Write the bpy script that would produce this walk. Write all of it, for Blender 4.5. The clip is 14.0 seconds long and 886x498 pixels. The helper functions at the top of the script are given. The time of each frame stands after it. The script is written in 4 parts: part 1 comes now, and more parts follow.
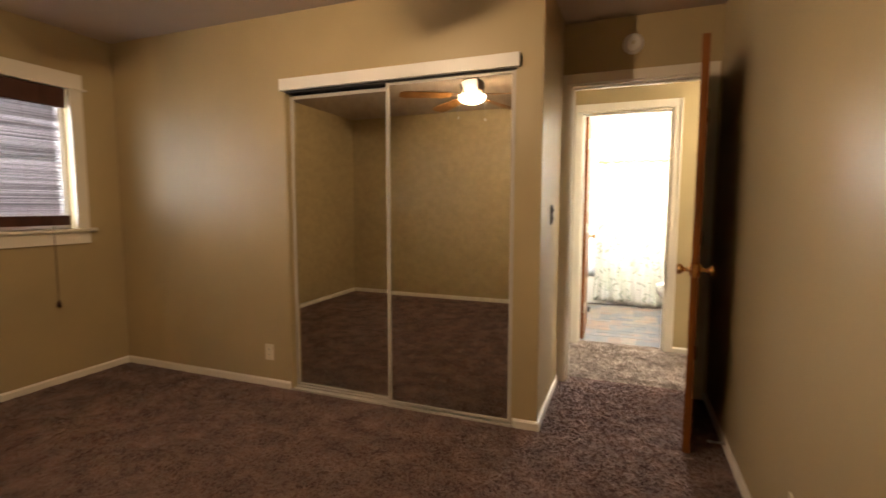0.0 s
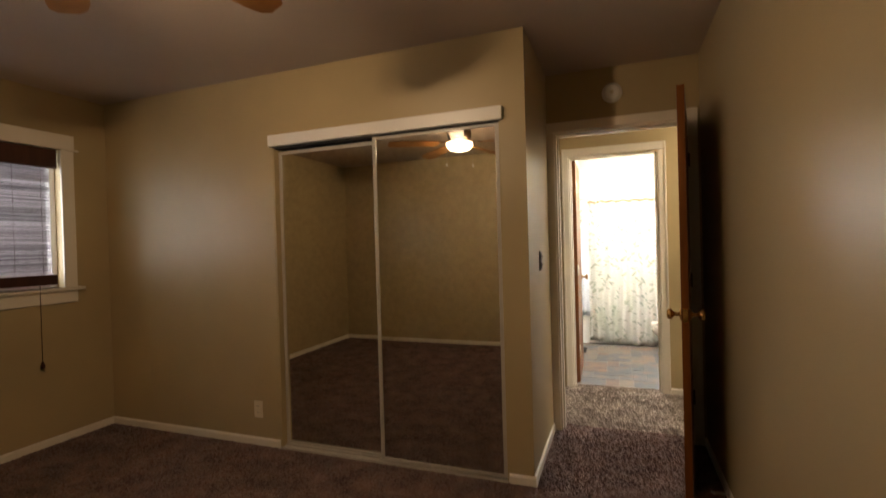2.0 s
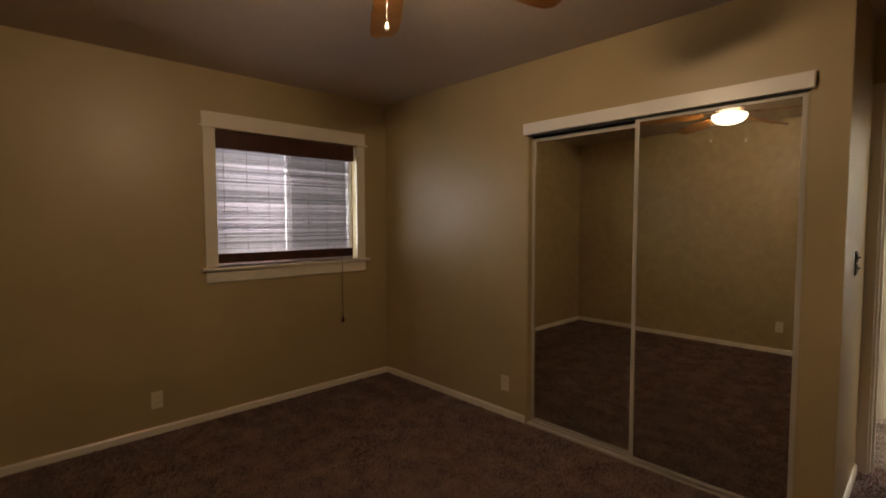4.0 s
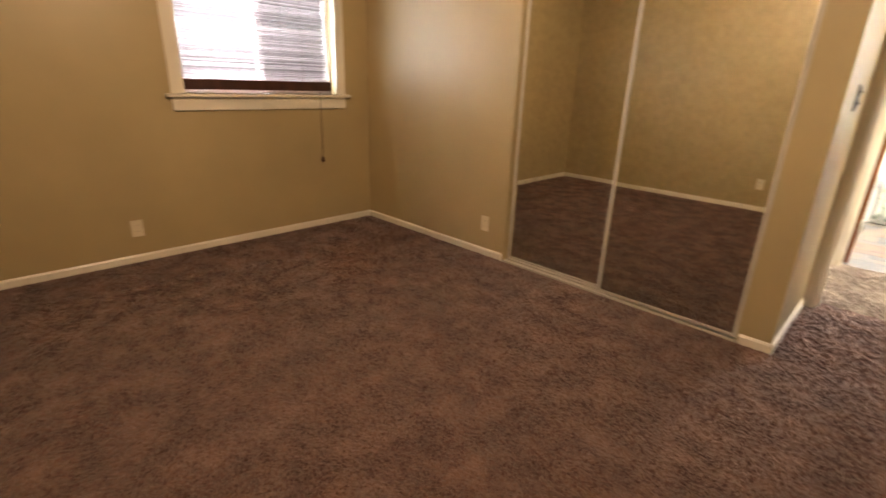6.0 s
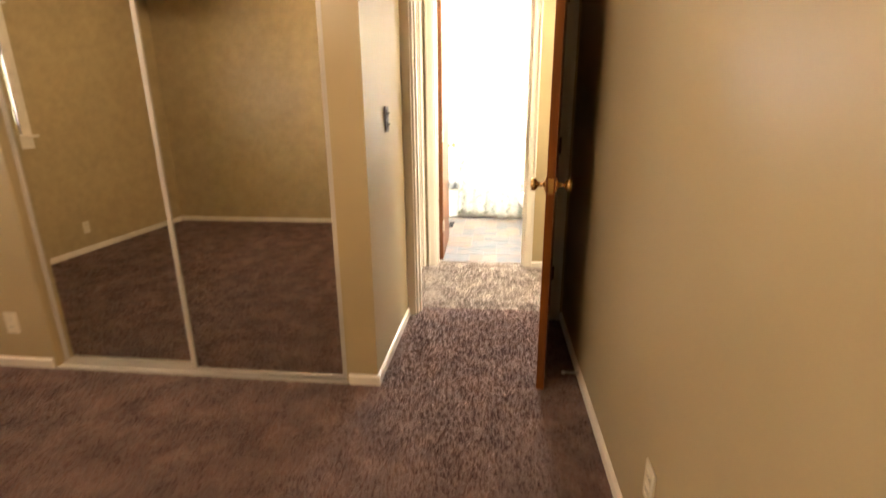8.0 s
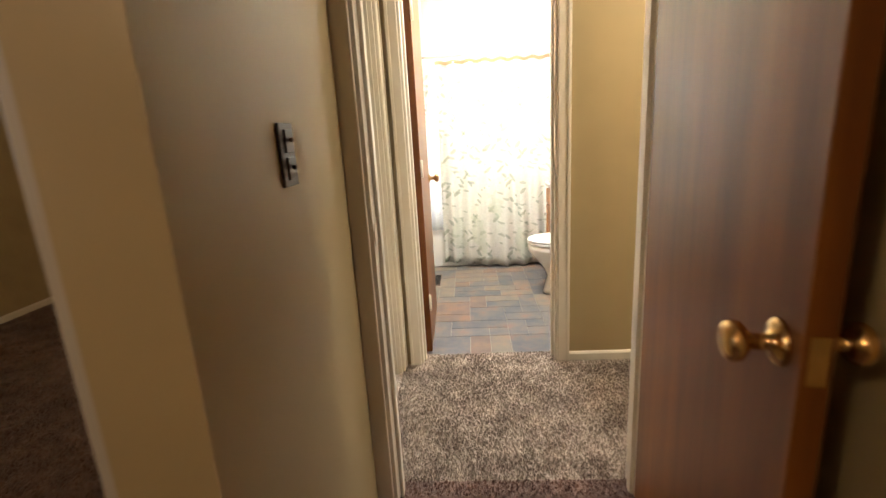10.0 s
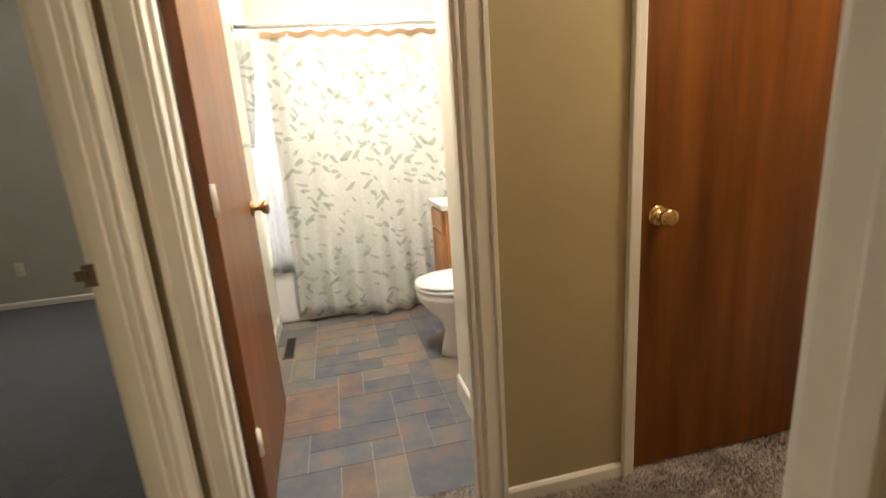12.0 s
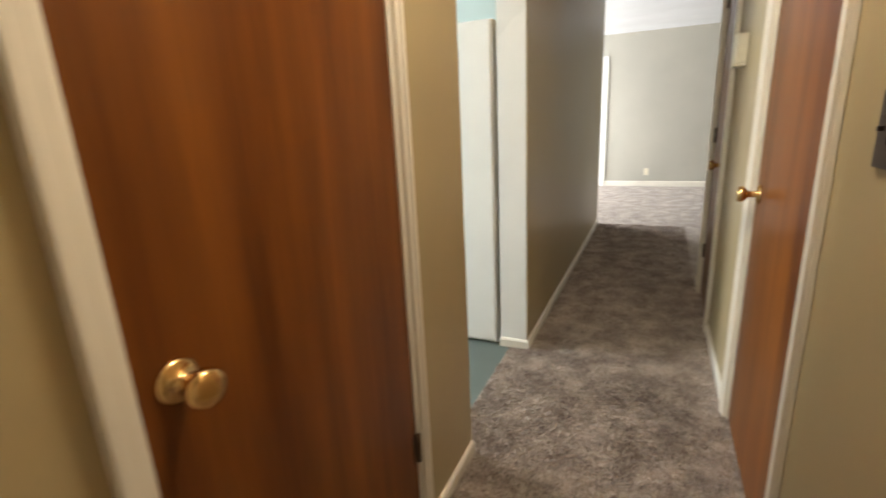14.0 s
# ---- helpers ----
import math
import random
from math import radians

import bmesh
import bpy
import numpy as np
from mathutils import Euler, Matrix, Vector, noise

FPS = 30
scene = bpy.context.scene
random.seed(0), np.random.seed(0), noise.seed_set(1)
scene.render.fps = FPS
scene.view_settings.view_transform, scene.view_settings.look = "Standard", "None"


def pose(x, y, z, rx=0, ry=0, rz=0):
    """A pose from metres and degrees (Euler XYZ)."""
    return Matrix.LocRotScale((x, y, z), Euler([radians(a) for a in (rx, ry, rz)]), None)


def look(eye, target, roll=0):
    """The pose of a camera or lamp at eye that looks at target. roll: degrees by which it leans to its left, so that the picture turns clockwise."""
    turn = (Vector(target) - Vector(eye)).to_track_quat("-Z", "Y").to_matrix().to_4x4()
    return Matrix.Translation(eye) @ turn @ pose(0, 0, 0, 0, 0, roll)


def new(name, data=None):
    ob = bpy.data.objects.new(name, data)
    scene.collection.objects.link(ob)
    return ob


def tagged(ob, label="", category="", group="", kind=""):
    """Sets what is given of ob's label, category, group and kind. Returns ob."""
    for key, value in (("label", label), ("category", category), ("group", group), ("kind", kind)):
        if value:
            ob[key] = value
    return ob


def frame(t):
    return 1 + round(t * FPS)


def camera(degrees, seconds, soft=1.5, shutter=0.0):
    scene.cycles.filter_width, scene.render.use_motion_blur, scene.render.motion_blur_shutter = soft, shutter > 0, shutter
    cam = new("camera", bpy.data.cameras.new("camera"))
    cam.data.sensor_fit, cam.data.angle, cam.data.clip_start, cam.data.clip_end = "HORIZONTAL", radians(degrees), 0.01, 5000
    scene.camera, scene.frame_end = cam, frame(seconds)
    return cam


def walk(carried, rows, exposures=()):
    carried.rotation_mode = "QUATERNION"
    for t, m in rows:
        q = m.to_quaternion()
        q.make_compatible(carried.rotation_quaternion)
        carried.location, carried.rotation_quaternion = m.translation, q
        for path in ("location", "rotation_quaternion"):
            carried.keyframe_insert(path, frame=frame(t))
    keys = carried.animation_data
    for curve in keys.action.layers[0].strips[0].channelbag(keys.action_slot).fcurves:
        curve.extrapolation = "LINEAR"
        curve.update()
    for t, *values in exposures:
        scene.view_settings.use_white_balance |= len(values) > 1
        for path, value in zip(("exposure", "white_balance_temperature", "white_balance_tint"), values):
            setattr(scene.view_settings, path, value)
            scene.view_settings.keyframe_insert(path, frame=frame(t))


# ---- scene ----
cam = camera(86.4, 14.0, shutter=0.4)
PATH = [
    (0, (0.28, 0.353, 1.268), (-0.431, 2.213, 1.086), 0.1),
    (0.5, (0.352, 0.363, 1.274), (-0.149, 2.291, 1.089), -0.8),
    (1, (0.328, 0.36, 1.283), (-0.245, 2.269, 1.113), -0.7),
    (1.5, (0.311, 0.358, 1.287), (-0.324, 2.249, 1.137), -0.8),
    (2, (0.317, 0.377, 1.333), (-0.38, 2.252, 1.314), -1.6),
    (2.5, (0.299, 0.386, 1.418), (-0.457, 2.229, 1.599), 0.6),
    (3, (0.232, 0.346, 1.463), (-0.692, 2.116, 1.578), -0.0),
    (3.5, (0.152, 0.296, 1.395), (-1.111, 1.847, 1.41), 0.2),
    (3.7, (0.135, 0.27, 1.432), (-1.248, 1.714, 1.418), -1.1),
    (5.8, (0.136, 0.298, 1.209), (-1.28, 1.562, 0.578), 2.0),
    (6, (0.142, 0.319, 1.224), (-1.182, 1.662, 0.558), 1.9),
    (6.5, (0.215, 0.36, 1.249), (-0.751, 1.942, 0.497), 1.5),
    (7, (0.342, 0.566, 1.256), (-0.296, 2.316, 0.527), 0.5),
    (7.5, (0.41, 0.731, 1.246), (0.067, 2.568, 0.532), 0.5),
    (8, (0.391, 1.004, 1.238), (0.179, 2.915, 0.687), -0.5),
    (8.2, (0.37, 1.10, 1.236), (0.205, 3.043, 0.79), -0.9),
    (10.3, (0.204, 2.619, 1.24), (0.091, 4.553, 0.743), -3.7),
    (10.5, (0.203, 2.737, 1.24), (0.174, 4.651, 0.659), -2.6),
    (11, (0.227, 3.036, 1.238), (0.613, 4.944, 0.779), -2.3),
    (11.5, (0.252, 3.303, 1.208), (0.618, 5.184, 0.63), -5.2),
    (12, (0.285, 3.553, 1.202), (0.695, 5.45, 0.718), -4.1),
    (12.5, (0.371, 3.79, 1.206), (1.233, 5.533, 0.757), -3.2),
    (13, (0.464, 3.968, 1.226), (1.831, 5.342, 0.735), -3.8),
    (13.5, (0.671, 4.155, 1.224), (2.229, 5.315, 0.747), -5.5),
    (14, (0.865, 4.225, 1.23), (2.62, 5.029, 0.706), -2.8),
]
# exposure of the film camera along the walk
EXPOSE = [(0.0, 1.35), (0.7, 0.9), (1.5, 0.6), (2.5, 0.4), (3.7, 0.05), (5.8, 1.95), (6.2, 2.05), (6.6, 2.35), (7.0, 2.3), (8.2, 2.05), (10.3, 0.55), (11.0, 0.25), (11.5, 0.1), (12.0, 0.05), (13.0, -0.3), (14.0, 0.0)]
walk(cam, [(t, look(eye, target, roll)) for t, eye, target, roll in PATH], EXPOSE)

# ---- world and daylight ----
world = bpy.data.worlds.new("world")
scene.world = world
world.use_nodes = True
wn = world.node_tree
sky = wn.nodes.new("ShaderNodeTexSky")
sky.sky_type, sky.sun_disc = "NISHITA", False
sky.dust_density = 6.0
sky.sun_elevation, sky.sun_rotation = radians(40), radians(200)
wn.links.new(sky.outputs[0], wn.nodes["Background"].inputs[0])
wn.nodes["Background"].inputs[1].default_value = 0.14
sun = new("sun", bpy.data.lights.new("sun", "SUN"))
sun.data.energy, sun.data.angle, sun.data.color = 2.0, radians(1), (1, 0.95, 0.88)
sun.matrix_world = look((0, 0, 30), (6, 14, 0))


def window_light(name, eye, target, w, h, watts, color):
    """Skylight standing in a window's opening."""
    lamp = new(name, bpy.data.lights.new(name, "AREA"))
    lamp.data.shape, lamp.data.size, lamp.data.size_y = "RECTANGLE", w, h
    lamp.data.energy, lamp.data.color = watts, color
    lamp.matrix_world = look(eye, target)
    return lamp


FAN_WATTS = 28
DAY = (0.93, 0.965, 1.0)
window_light("window_light_bedroom", (-3.66, 2.02, 1.6), (0, 2.02, 1.5), 1.1, 0.95, 60, DAY)
window_light("window_light_bath", (0.6, 7.42, 1.52), (0.5, 5.0, 1.1), 1.1, 0.5, 42, (1, 0.98, 0.95))
window_light("window_light_bedroom_two", (-1.2, 8.0, 1.65), (-1.2, 5, 1.0), 0.8, 0.95, 60, (1, 0.97, 0.92))
window_light("window_light_kitchen", (2.75, 7.35, 1.6), (2.7, 4.5, 0.4), 0.9, 1.0, 95, DAY)
window_light("window_light_living", (8.1, 7.9, 1.3), (8.1, 4.5, 0.8), 1.9, 1.35, 340, DAY)


# ---- materials ----
def base_material(name, rough=0.5, metal=0.0, spec=0.5):
    m = bpy.data.materials.new(name)
    m.use_nodes = True
    b = m.node_tree.nodes["Principled BSDF"]
    b.inputs["Roughness"].default_value = rough
    b.inputs["Metallic"].default_value = metal
    b.inputs["Specular IOR Level"].default_value = spec
    return m, m.node_tree.nodes, m.node_tree.links, b


def add_noise(nodes, links, scale, detail=4.0, rough=0.55, stretch=None, source="Object"):
    tc = nodes.new("ShaderNodeTexCoord")
    mp = nodes.new("ShaderNodeMapping")
    links.new(tc.outputs[source], mp.inputs[0])
    if stretch:
        mp.inputs["Scale"].default_value = stretch
    n = nodes.new("ShaderNodeTexNoise")
    n.inputs["Scale"].default_value, n.inputs["Detail"].default_value, n.inputs["Roughness"].default_value = scale, detail, rough
    links.new(mp.outputs[0], n.inputs["Vector"])
    return n


def add_ramp(nodes, links, source, stops):
    r = nodes.new("ShaderNodeValToRGB")
    links.new(source, r.inputs[0])
    while len(r.color_ramp.elements) < len(stops):
        r.color_ramp.elements.new(0.5)
    for e, (p, c) in zip(r.color_ramp.elements, stops):
        e.position, e.color = p, (*c, 1)
    return r


def add_bump(nodes, links, b, source, strength, distance):
    bp = nodes.new("ShaderNodeBump")
    bp.inputs["Strength"].default_value, bp.inputs["Distance"].default_value = strength, distance
    links.new(source, bp.inputs["Height"])
    links.new(bp.outputs[0], b.inputs["Normal"])
    return bp


def tint(c, f):
    return tuple(min(1, v * f) for v in c)


def painted(name, color, rough=0.4, bump=0.12, grain=160, vary=0.07, spec=0.5):
    m, nodes, links, b = base_material(name, rough, 0, spec)
    big = add_noise(nodes, links, 1.3, 3)
    fine = add_noise(nodes, links, grain, 3)
    r = add_ramp(nodes, links, big.outputs[0], [(0.3, tint(color, 1 - vary)), (0.7, tint(color, 1 + vary))])
    links.new(r.outputs[0], b.inputs["Base Color"])
    rr = add_ramp(nodes, links, big.outputs[0], [(0.3, (rough * 0.9,) * 3), (0.7, (rough * 1.12,) * 3)])
    links.new(rr.outputs[0], b.inputs["Roughness"])
    add_bump(nodes, links, b, fine.outputs[0], bump, 0.0015)
    return m


def carpeted(name, dark, mid, light, pile=False):
    m, nodes, links, b = base_material(name, 0.95, 0, 0.15)
    big = add_noise(nodes, links, 6.5, 6, 0.66)
    tuft = add_noise(nodes, links, 55, 4, 0.7, (1.0, 1.35, 1.0))
    each = nodes.new("ShaderNodeNewGeometry").outputs["Random Per Island"] if pile else tuft.outputs[0]
    mix = nodes.new("ShaderNodeMix")
    mix.data_type = "FLOAT"
    mix.inputs[0].default_value = 0.48
    links.new(big.outputs[0], mix.inputs[2])
    links.new(each, mix.inputs[3])
    if pile:
        mix.inputs[0].default_value = 0.16
    r = add_ramp(nodes, links, mix.outputs[0], [(0.38, dark), (0.5, mid), (0.61, light)])
    links.new(r.outputs[0], b.inputs["Base Color"])
    b.inputs["Sheen Weight"].default_value = 0.25
    b.inputs["Sheen Roughness"].default_value = 0.6
    if not pile:
        add_bump(nodes, links, b, tuft.outputs[0], 1.0, 0.014)
    return m


def wooden(name, dark, light, rough=0.3, coat=0.3):
    m, nodes, links, b = base_material(name, rough, 0, 0.35)
    grain = add_noise(nodes, links, 4.5, 5, 0.55, (2.2, 2.2, 0.22))
    fine = add_noise(nodes, links, 90, 3, 0.6, (1.5, 1.5, 0.05))
    mix = nodes.new("ShaderNodeMix")
    mix.data_type = "FLOAT"
    mix.inputs[0].default_value = 0.12
    links.new(grain.outputs[0], mix.inputs[2])
    links.new(fine.outputs[0], mix.inputs[3])
    r = add_ramp(nodes, links, mix.outputs[0], [(0.33, dark), (0.68, light)])
    links.new(r.outputs[0], b.inputs["Base Color"])
    b.inputs["Coat Weight"].default_value, b.inputs["Coat Roughness"].default_value = coat, 0.18
    add_bump(nodes, links, b, fine.outputs[0], 0.08, 0.001)
    return m


def metal(name, color, rough=0.25):
    m, nodes, links, b = base_material(name, rough, 1.0)
    n = add_noise(nodes, links, 30, 3)
    r = add_ramp(nodes, links, n.outputs[0], [(0.3, tint(color, 0.85)), (0.7, color)])
    links.new(r.outputs[0], b.inputs["Base Color"])
    return m


def see_through(name, color, share, rough=0.7):
    """A thin sheet that lets a share of the light pass, scattered."""
    m, nodes, links, b = base_material(name, rough)
    n = add_noise(nodes, links, 40, 4)
    r = add_ramp(nodes, links, n.outputs[0], [(0.3, tint(color, 0.88)), (0.7, color)])
    links.new(r.outputs[0], b.inputs["Base Color"])
    tr = nodes.new("ShaderNodeBsdfTranslucent")
    links.new(r.outputs[0], tr.inputs[0])
    mx = nodes.new("ShaderNodeMixShader")
    mx.inputs[0].default_value = share
    links.new(b.outputs[0], mx.inputs[1])
    links.new(tr.outputs[0], mx.inputs[2])
    links.new(mx.outputs[0], nodes["Material Output"].inputs[0])
    return m, nodes, links, b, r, tr


def glowing(name, color, strength):
    m, nodes, links, b = base_material(name, 0.3)
    b.inputs["Base Color"].default_value = (0.9, 0.88, 0.8, 1)
    b.inputs["Emission Color"].default_value = (*color, 1)
    b.inputs["Emission Strength"].default_value = strength
    return m


def clear(name, tone=0.95, share=0.9):
    m, nodes, links, b = base_material(name, 0.03)
    b.inputs["Base Color"].default_value = (tone, tone, tone, 1)
    t = nodes.new("ShaderNodeBsdfTransparent")
    t.inputs[0].default_value = (tone, tone, tone, 1)
    mx = nodes.new("ShaderNodeMixShader")
    mx.inputs[0].default_value = share
    links.new(b.outputs[0], mx.inputs[1])
    links.new(t.outputs[0], mx.inputs[2])
    links.new(mx.outputs[0], nodes["Material Output"].inputs[0])
    return m


WALL = painted("khaki_satin_paint", (0.42, 0.333, 0.183), 0.40, 0.12, 160, 0.07, 0.5)
WALL_GREY = painted("greige_paint", (0.42, 0.40, 0.34), 0.5)
WALL_TEAL = painted("pale_green_paint", (0.48, 0.56, 0.53), 0.5)
WALL_BATH = painted("cream_bath_paint", (0.78, 0.74, 0.62), 0.45)
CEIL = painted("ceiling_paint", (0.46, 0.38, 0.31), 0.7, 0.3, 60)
CEIL_WHITE = painted("white_textured_ceiling", (0.72, 0.73, 0.74), 0.8, 0.6, 40)
TRIM = painted("ivory_trim_paint", (0.77, 0.72, 0.62), 0.3, 0.05)
WHITE = painted("white_enamel_paint", (0.8, 0.78, 0.74), 0.3, 0.04)
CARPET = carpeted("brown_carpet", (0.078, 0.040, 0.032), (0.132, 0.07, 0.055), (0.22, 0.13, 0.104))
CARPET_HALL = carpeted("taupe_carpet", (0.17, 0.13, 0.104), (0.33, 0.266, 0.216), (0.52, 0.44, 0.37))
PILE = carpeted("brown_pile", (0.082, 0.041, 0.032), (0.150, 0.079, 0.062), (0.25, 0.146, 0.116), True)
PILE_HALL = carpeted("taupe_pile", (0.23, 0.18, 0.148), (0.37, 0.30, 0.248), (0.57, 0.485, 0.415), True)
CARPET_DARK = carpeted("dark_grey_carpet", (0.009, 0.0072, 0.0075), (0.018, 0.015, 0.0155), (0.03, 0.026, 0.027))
DOORWOOD = wooden("stained_door_wood", (0.105, 0.0275, 0.004), (0.235, 0.075, 0.0095), 0.36, 0.06)
OAK = wooden("honey_oak", (0.36, 0.15, 0.05), (0.55, 0.27, 0.10), 0.4, 0.2)
BLADEWOOD = wooden("fan_blade_veneer", (0.30, 0.13, 0.035), (0.45, 0.21, 0.06), 0.4, 0.1)
BRASS = metal("polished_brass", (0.80, 0.52, 0.22), 0.2)
AGED = metal("aged_brass", (0.42, 0.26, 0.12), 0.3)
BRONZE = metal("aged_bronze", (0.16, 0.11, 0.08), 0.4)
NICKEL = metal("satin_nickel", (0.6, 0.58, 0.55), 0.3)
ALU = painted("champagne_metal_paint", (0.47, 0.44, 0.385), 0.32, 0.03)
MIRROR = metal("mirror_silver", (0.87, 0.87, 0.81), 0.015)
PLATE = painted("ivory_plastic", (0.72, 0.66, 0.52), 0.35, 0.02)
WHITEPLASTIC = painted("white_plastic", (0.8, 0.79, 0.76), 0.35, 0.02)
DARKPLATE = painted("dark_brown_plastic", (0.035, 0.024, 0.02), 0.35, 0.03)
CERAMIC = painted("white_vitreous_china", (0.82, 0.80, 0.77), 0.12, 0.0)
# near-black colour, paints in the shade inside slots and gaps; also black blind rails
DARKHOLE = painted("dark_slot", (0.015, 0.013, 0.012), 0.7)
BLINDWOOD = wooden("dark_bamboo_blind", (0.035, 0.012, 0.008), (0.075, 0.026, 0.016), 0.5, 0.0)
GLASS = clear("window_glass")
SCREEN = clear("insect_screen", 0.58, 0.92)
BULB = glowing("frosted_bowl_glass", (1.0, 0.82, 0.58), 5.0)


def reed_cloth():
    m, nodes, links, b, r, tr = see_through("woven_reed", (0.42, 0.38, 0.39), 0.62)
    each = add_ramp(nodes, links, nodes.new("ShaderNodeNewGeometry").outputs["Random Per Island"], [(0.0, (0.45,) * 3), (0.5, (0.9,) * 3), (1.0, (1.35,) * 3)])
    mul = nodes.new("ShaderNodeVectorMath")
    mul.operation = "MULTIPLY"
    links.new(r.outputs[0], mul.inputs[0])
    links.new(each.outputs[0], mul.inputs[1])
    links.new(mul.outputs[0], b.inputs["Base Color"])
    links.new(mul.outputs[0], tr.inputs[0])
    return m


REED = reed_cloth()
LINER = see_through("white_liner", (0.82, 0.84, 0.88), 0.5)[0]


def curtain_cloth():
    m, nodes, links, b, r, tr = see_through("leaf_print_cloth", (0.80, 0.79, 0.745), 0.3)
    tc = nodes.new("ShaderNodeTexCoord")
    color = r.outputs[0]
    for turn, scale, ink in ((38, 7.4, (0.20, 0.27, 0.22)), (-46, 6.4, (0.25, 0.30, 0.20)), (78, 7.8, (0.30, 0.33, 0.27)), (10, 1.5, (0.62, 0.65, 0.56))):
        mp = nodes.new("ShaderNodeMapping")
        tilt = nodes.new("ShaderNodeMapping")
        tilt.inputs["Rotation"].default_value = (0, radians(turn), 0)
        mp.inputs["Scale"].default_value = (scale * 3.4, 0.01, scale * 1.3)
        mp.inputs["Location"].default_value = (turn * 0.37, 0, turn * 0.71)
        links.new(tc.outputs["Object"], tilt.inputs[0])
        links.new(tilt.outputs[0], mp.inputs[0])
        wob = nodes.new("ShaderNodeTexNoise")
        wob.inputs["Scale"].default_value = 14
        links.new(tc.outputs["Object"], wob.inputs["Vector"])
        add = nodes.new("ShaderNodeVectorMath")
        add.operation = "MULTIPLY_ADD"
        add.inputs[1].default_value = (0.7, 0.7, 0.7)
        links.new(wob.outputs["Color"], add.inputs[0])
        links.new(mp.outputs[0], add.inputs[2])
        v = nodes.new("ShaderNodeTexVoronoi")
        v.inputs["Scale"].default_value = 1.0
        links.new(add.outputs[0], v.inputs["Vector"])
        near = nodes.new("ShaderNodeMath")
        near.operation = "LESS_THAN"
        near.inputs[1].default_value = 0.33
        links.new(v.outputs["Distance"], near.inputs[0])
        sep = nodes.new("ShaderNodeSeparateColor")
        links.new(v.outputs["Color"], sep.inputs[0])
        pick = nodes.new("ShaderNodeMath")
        pick.operation = "GREATER_THAN"
        pick.inputs[1].default_value = 0.62
        links.new(sep.outputs[0], pick.inputs[0])
        both = nodes.new("ShaderNodeMath")
        both.operation = "MULTIPLY"
        links.new(near.outputs[0], both.inputs[0])
        links.new(pick.outputs[0], both.inputs[1])
        soft = nodes.new("ShaderNodeMath")
        soft.operation = "MULTIPLY"
        soft.inputs[1].default_value = 0.52
        links.new(both.outputs[0], soft.inputs[0])
        mix = nodes.new("ShaderNodeMix")
        mix.data_type = "RGBA"
        links.new(soft.outputs[0], mix.inputs[0])
        links.new(color, mix.inputs[6])
        mix.inputs[7].default_value = (*ink, 1)
        color = mix.outputs[2]
    links.new(color, b.inputs["Base Color"])
    links.new(color, tr.inputs[0])
    return m


CLOTH = curtain_cloth()


def slate_tile():
    m, nodes, links, b = base_material("slate_vinyl", 0.5, 0, 0.3)
    info = nodes.new("ShaderNodeObjectInfo")
    r = add_ramp(nodes, links, info.outputs["Random"], [(0.0, (0.07, 0.085, 0.115)), (0.16, (0.15, 0.15, 0.16)), (0.30, (0.25, 0.19, 0.14)), (0.44, (0.085, 0.10, 0.13)),
                                                        (0.58, (0.22, 0.115, 0.07)), (0.70, (0.12, 0.125, 0.145)), (0.86, (0.24, 0.20, 0.145)), (1.0, (0.075, 0.088, 0.115))])
    r.color_ramp.interpolation = "CONSTANT"
    n = add_noise(nodes, links, 6, 7, 0.62)
    geo = nodes.new("ShaderNodeNewGeometry")
    links.new(geo.outputs["Position"], n.inputs["Vector"])
    nr = add_ramp(nodes, links, n.outputs[0], [(0.32, (0.065, 0.078, 0.10)), (0.47, (0.125, 0.12, 0.12)), (0.56, (0.19, 0.15, 0.115)), (0.68, (0.27, 0.135, 0.08))])
    mix = nodes.new("ShaderNodeMix")
    mix.data_type = "RGBA"
    mix.inputs[0].default_value = 0.56
    links.new(r.outputs[0], mix.inputs[6])
    links.new(nr.outputs[0], mix.inputs[7])
    links.new(mix.outputs[2], b.inputs["Base Color"])
    add_bump(nodes, links, b, n.outputs[0], 0.3, 0.003)
    return m


SLATE = slate_tile()
GROUT = painted("tile_joint", (0.33, 0.30, 0.26), 0.8)
VINYL = painted("green_vinyl_floor", (0.11, 0.135, 0.12), 0.4, 0.2, 25, 0.25)


# ---- mesh helpers ----
def box(bm, lo, hi, bevel=0.0):
    lo, hi = [min(a, b) for a, b in zip(lo, hi)], [max(a, b) for a, b in zip(lo, hi)]
    vs = [bm.verts.new((x, y, z)) for x in (lo[0], hi[0]) for y in (lo[1], hi[1]) for z in (lo[2], hi[2])]
    fs = [bm.faces.new([vs[i] for i in q]) for q in ((0, 1, 3, 2), (4, 6, 7, 5), (0, 4, 5, 1), (2, 3, 7, 6), (0, 2, 6, 4), (1, 5, 7, 3))]
    if bevel:
        bmesh.ops.bevel(bm, geom=list({e for f in fs for e in f.edges}), offset=bevel, segments=2, affect="EDGES", profile=0.6)
    return bm


def boxed(lo, hi, bevel=0.0):
    return box(bmesh.new(), lo, hi, bevel)


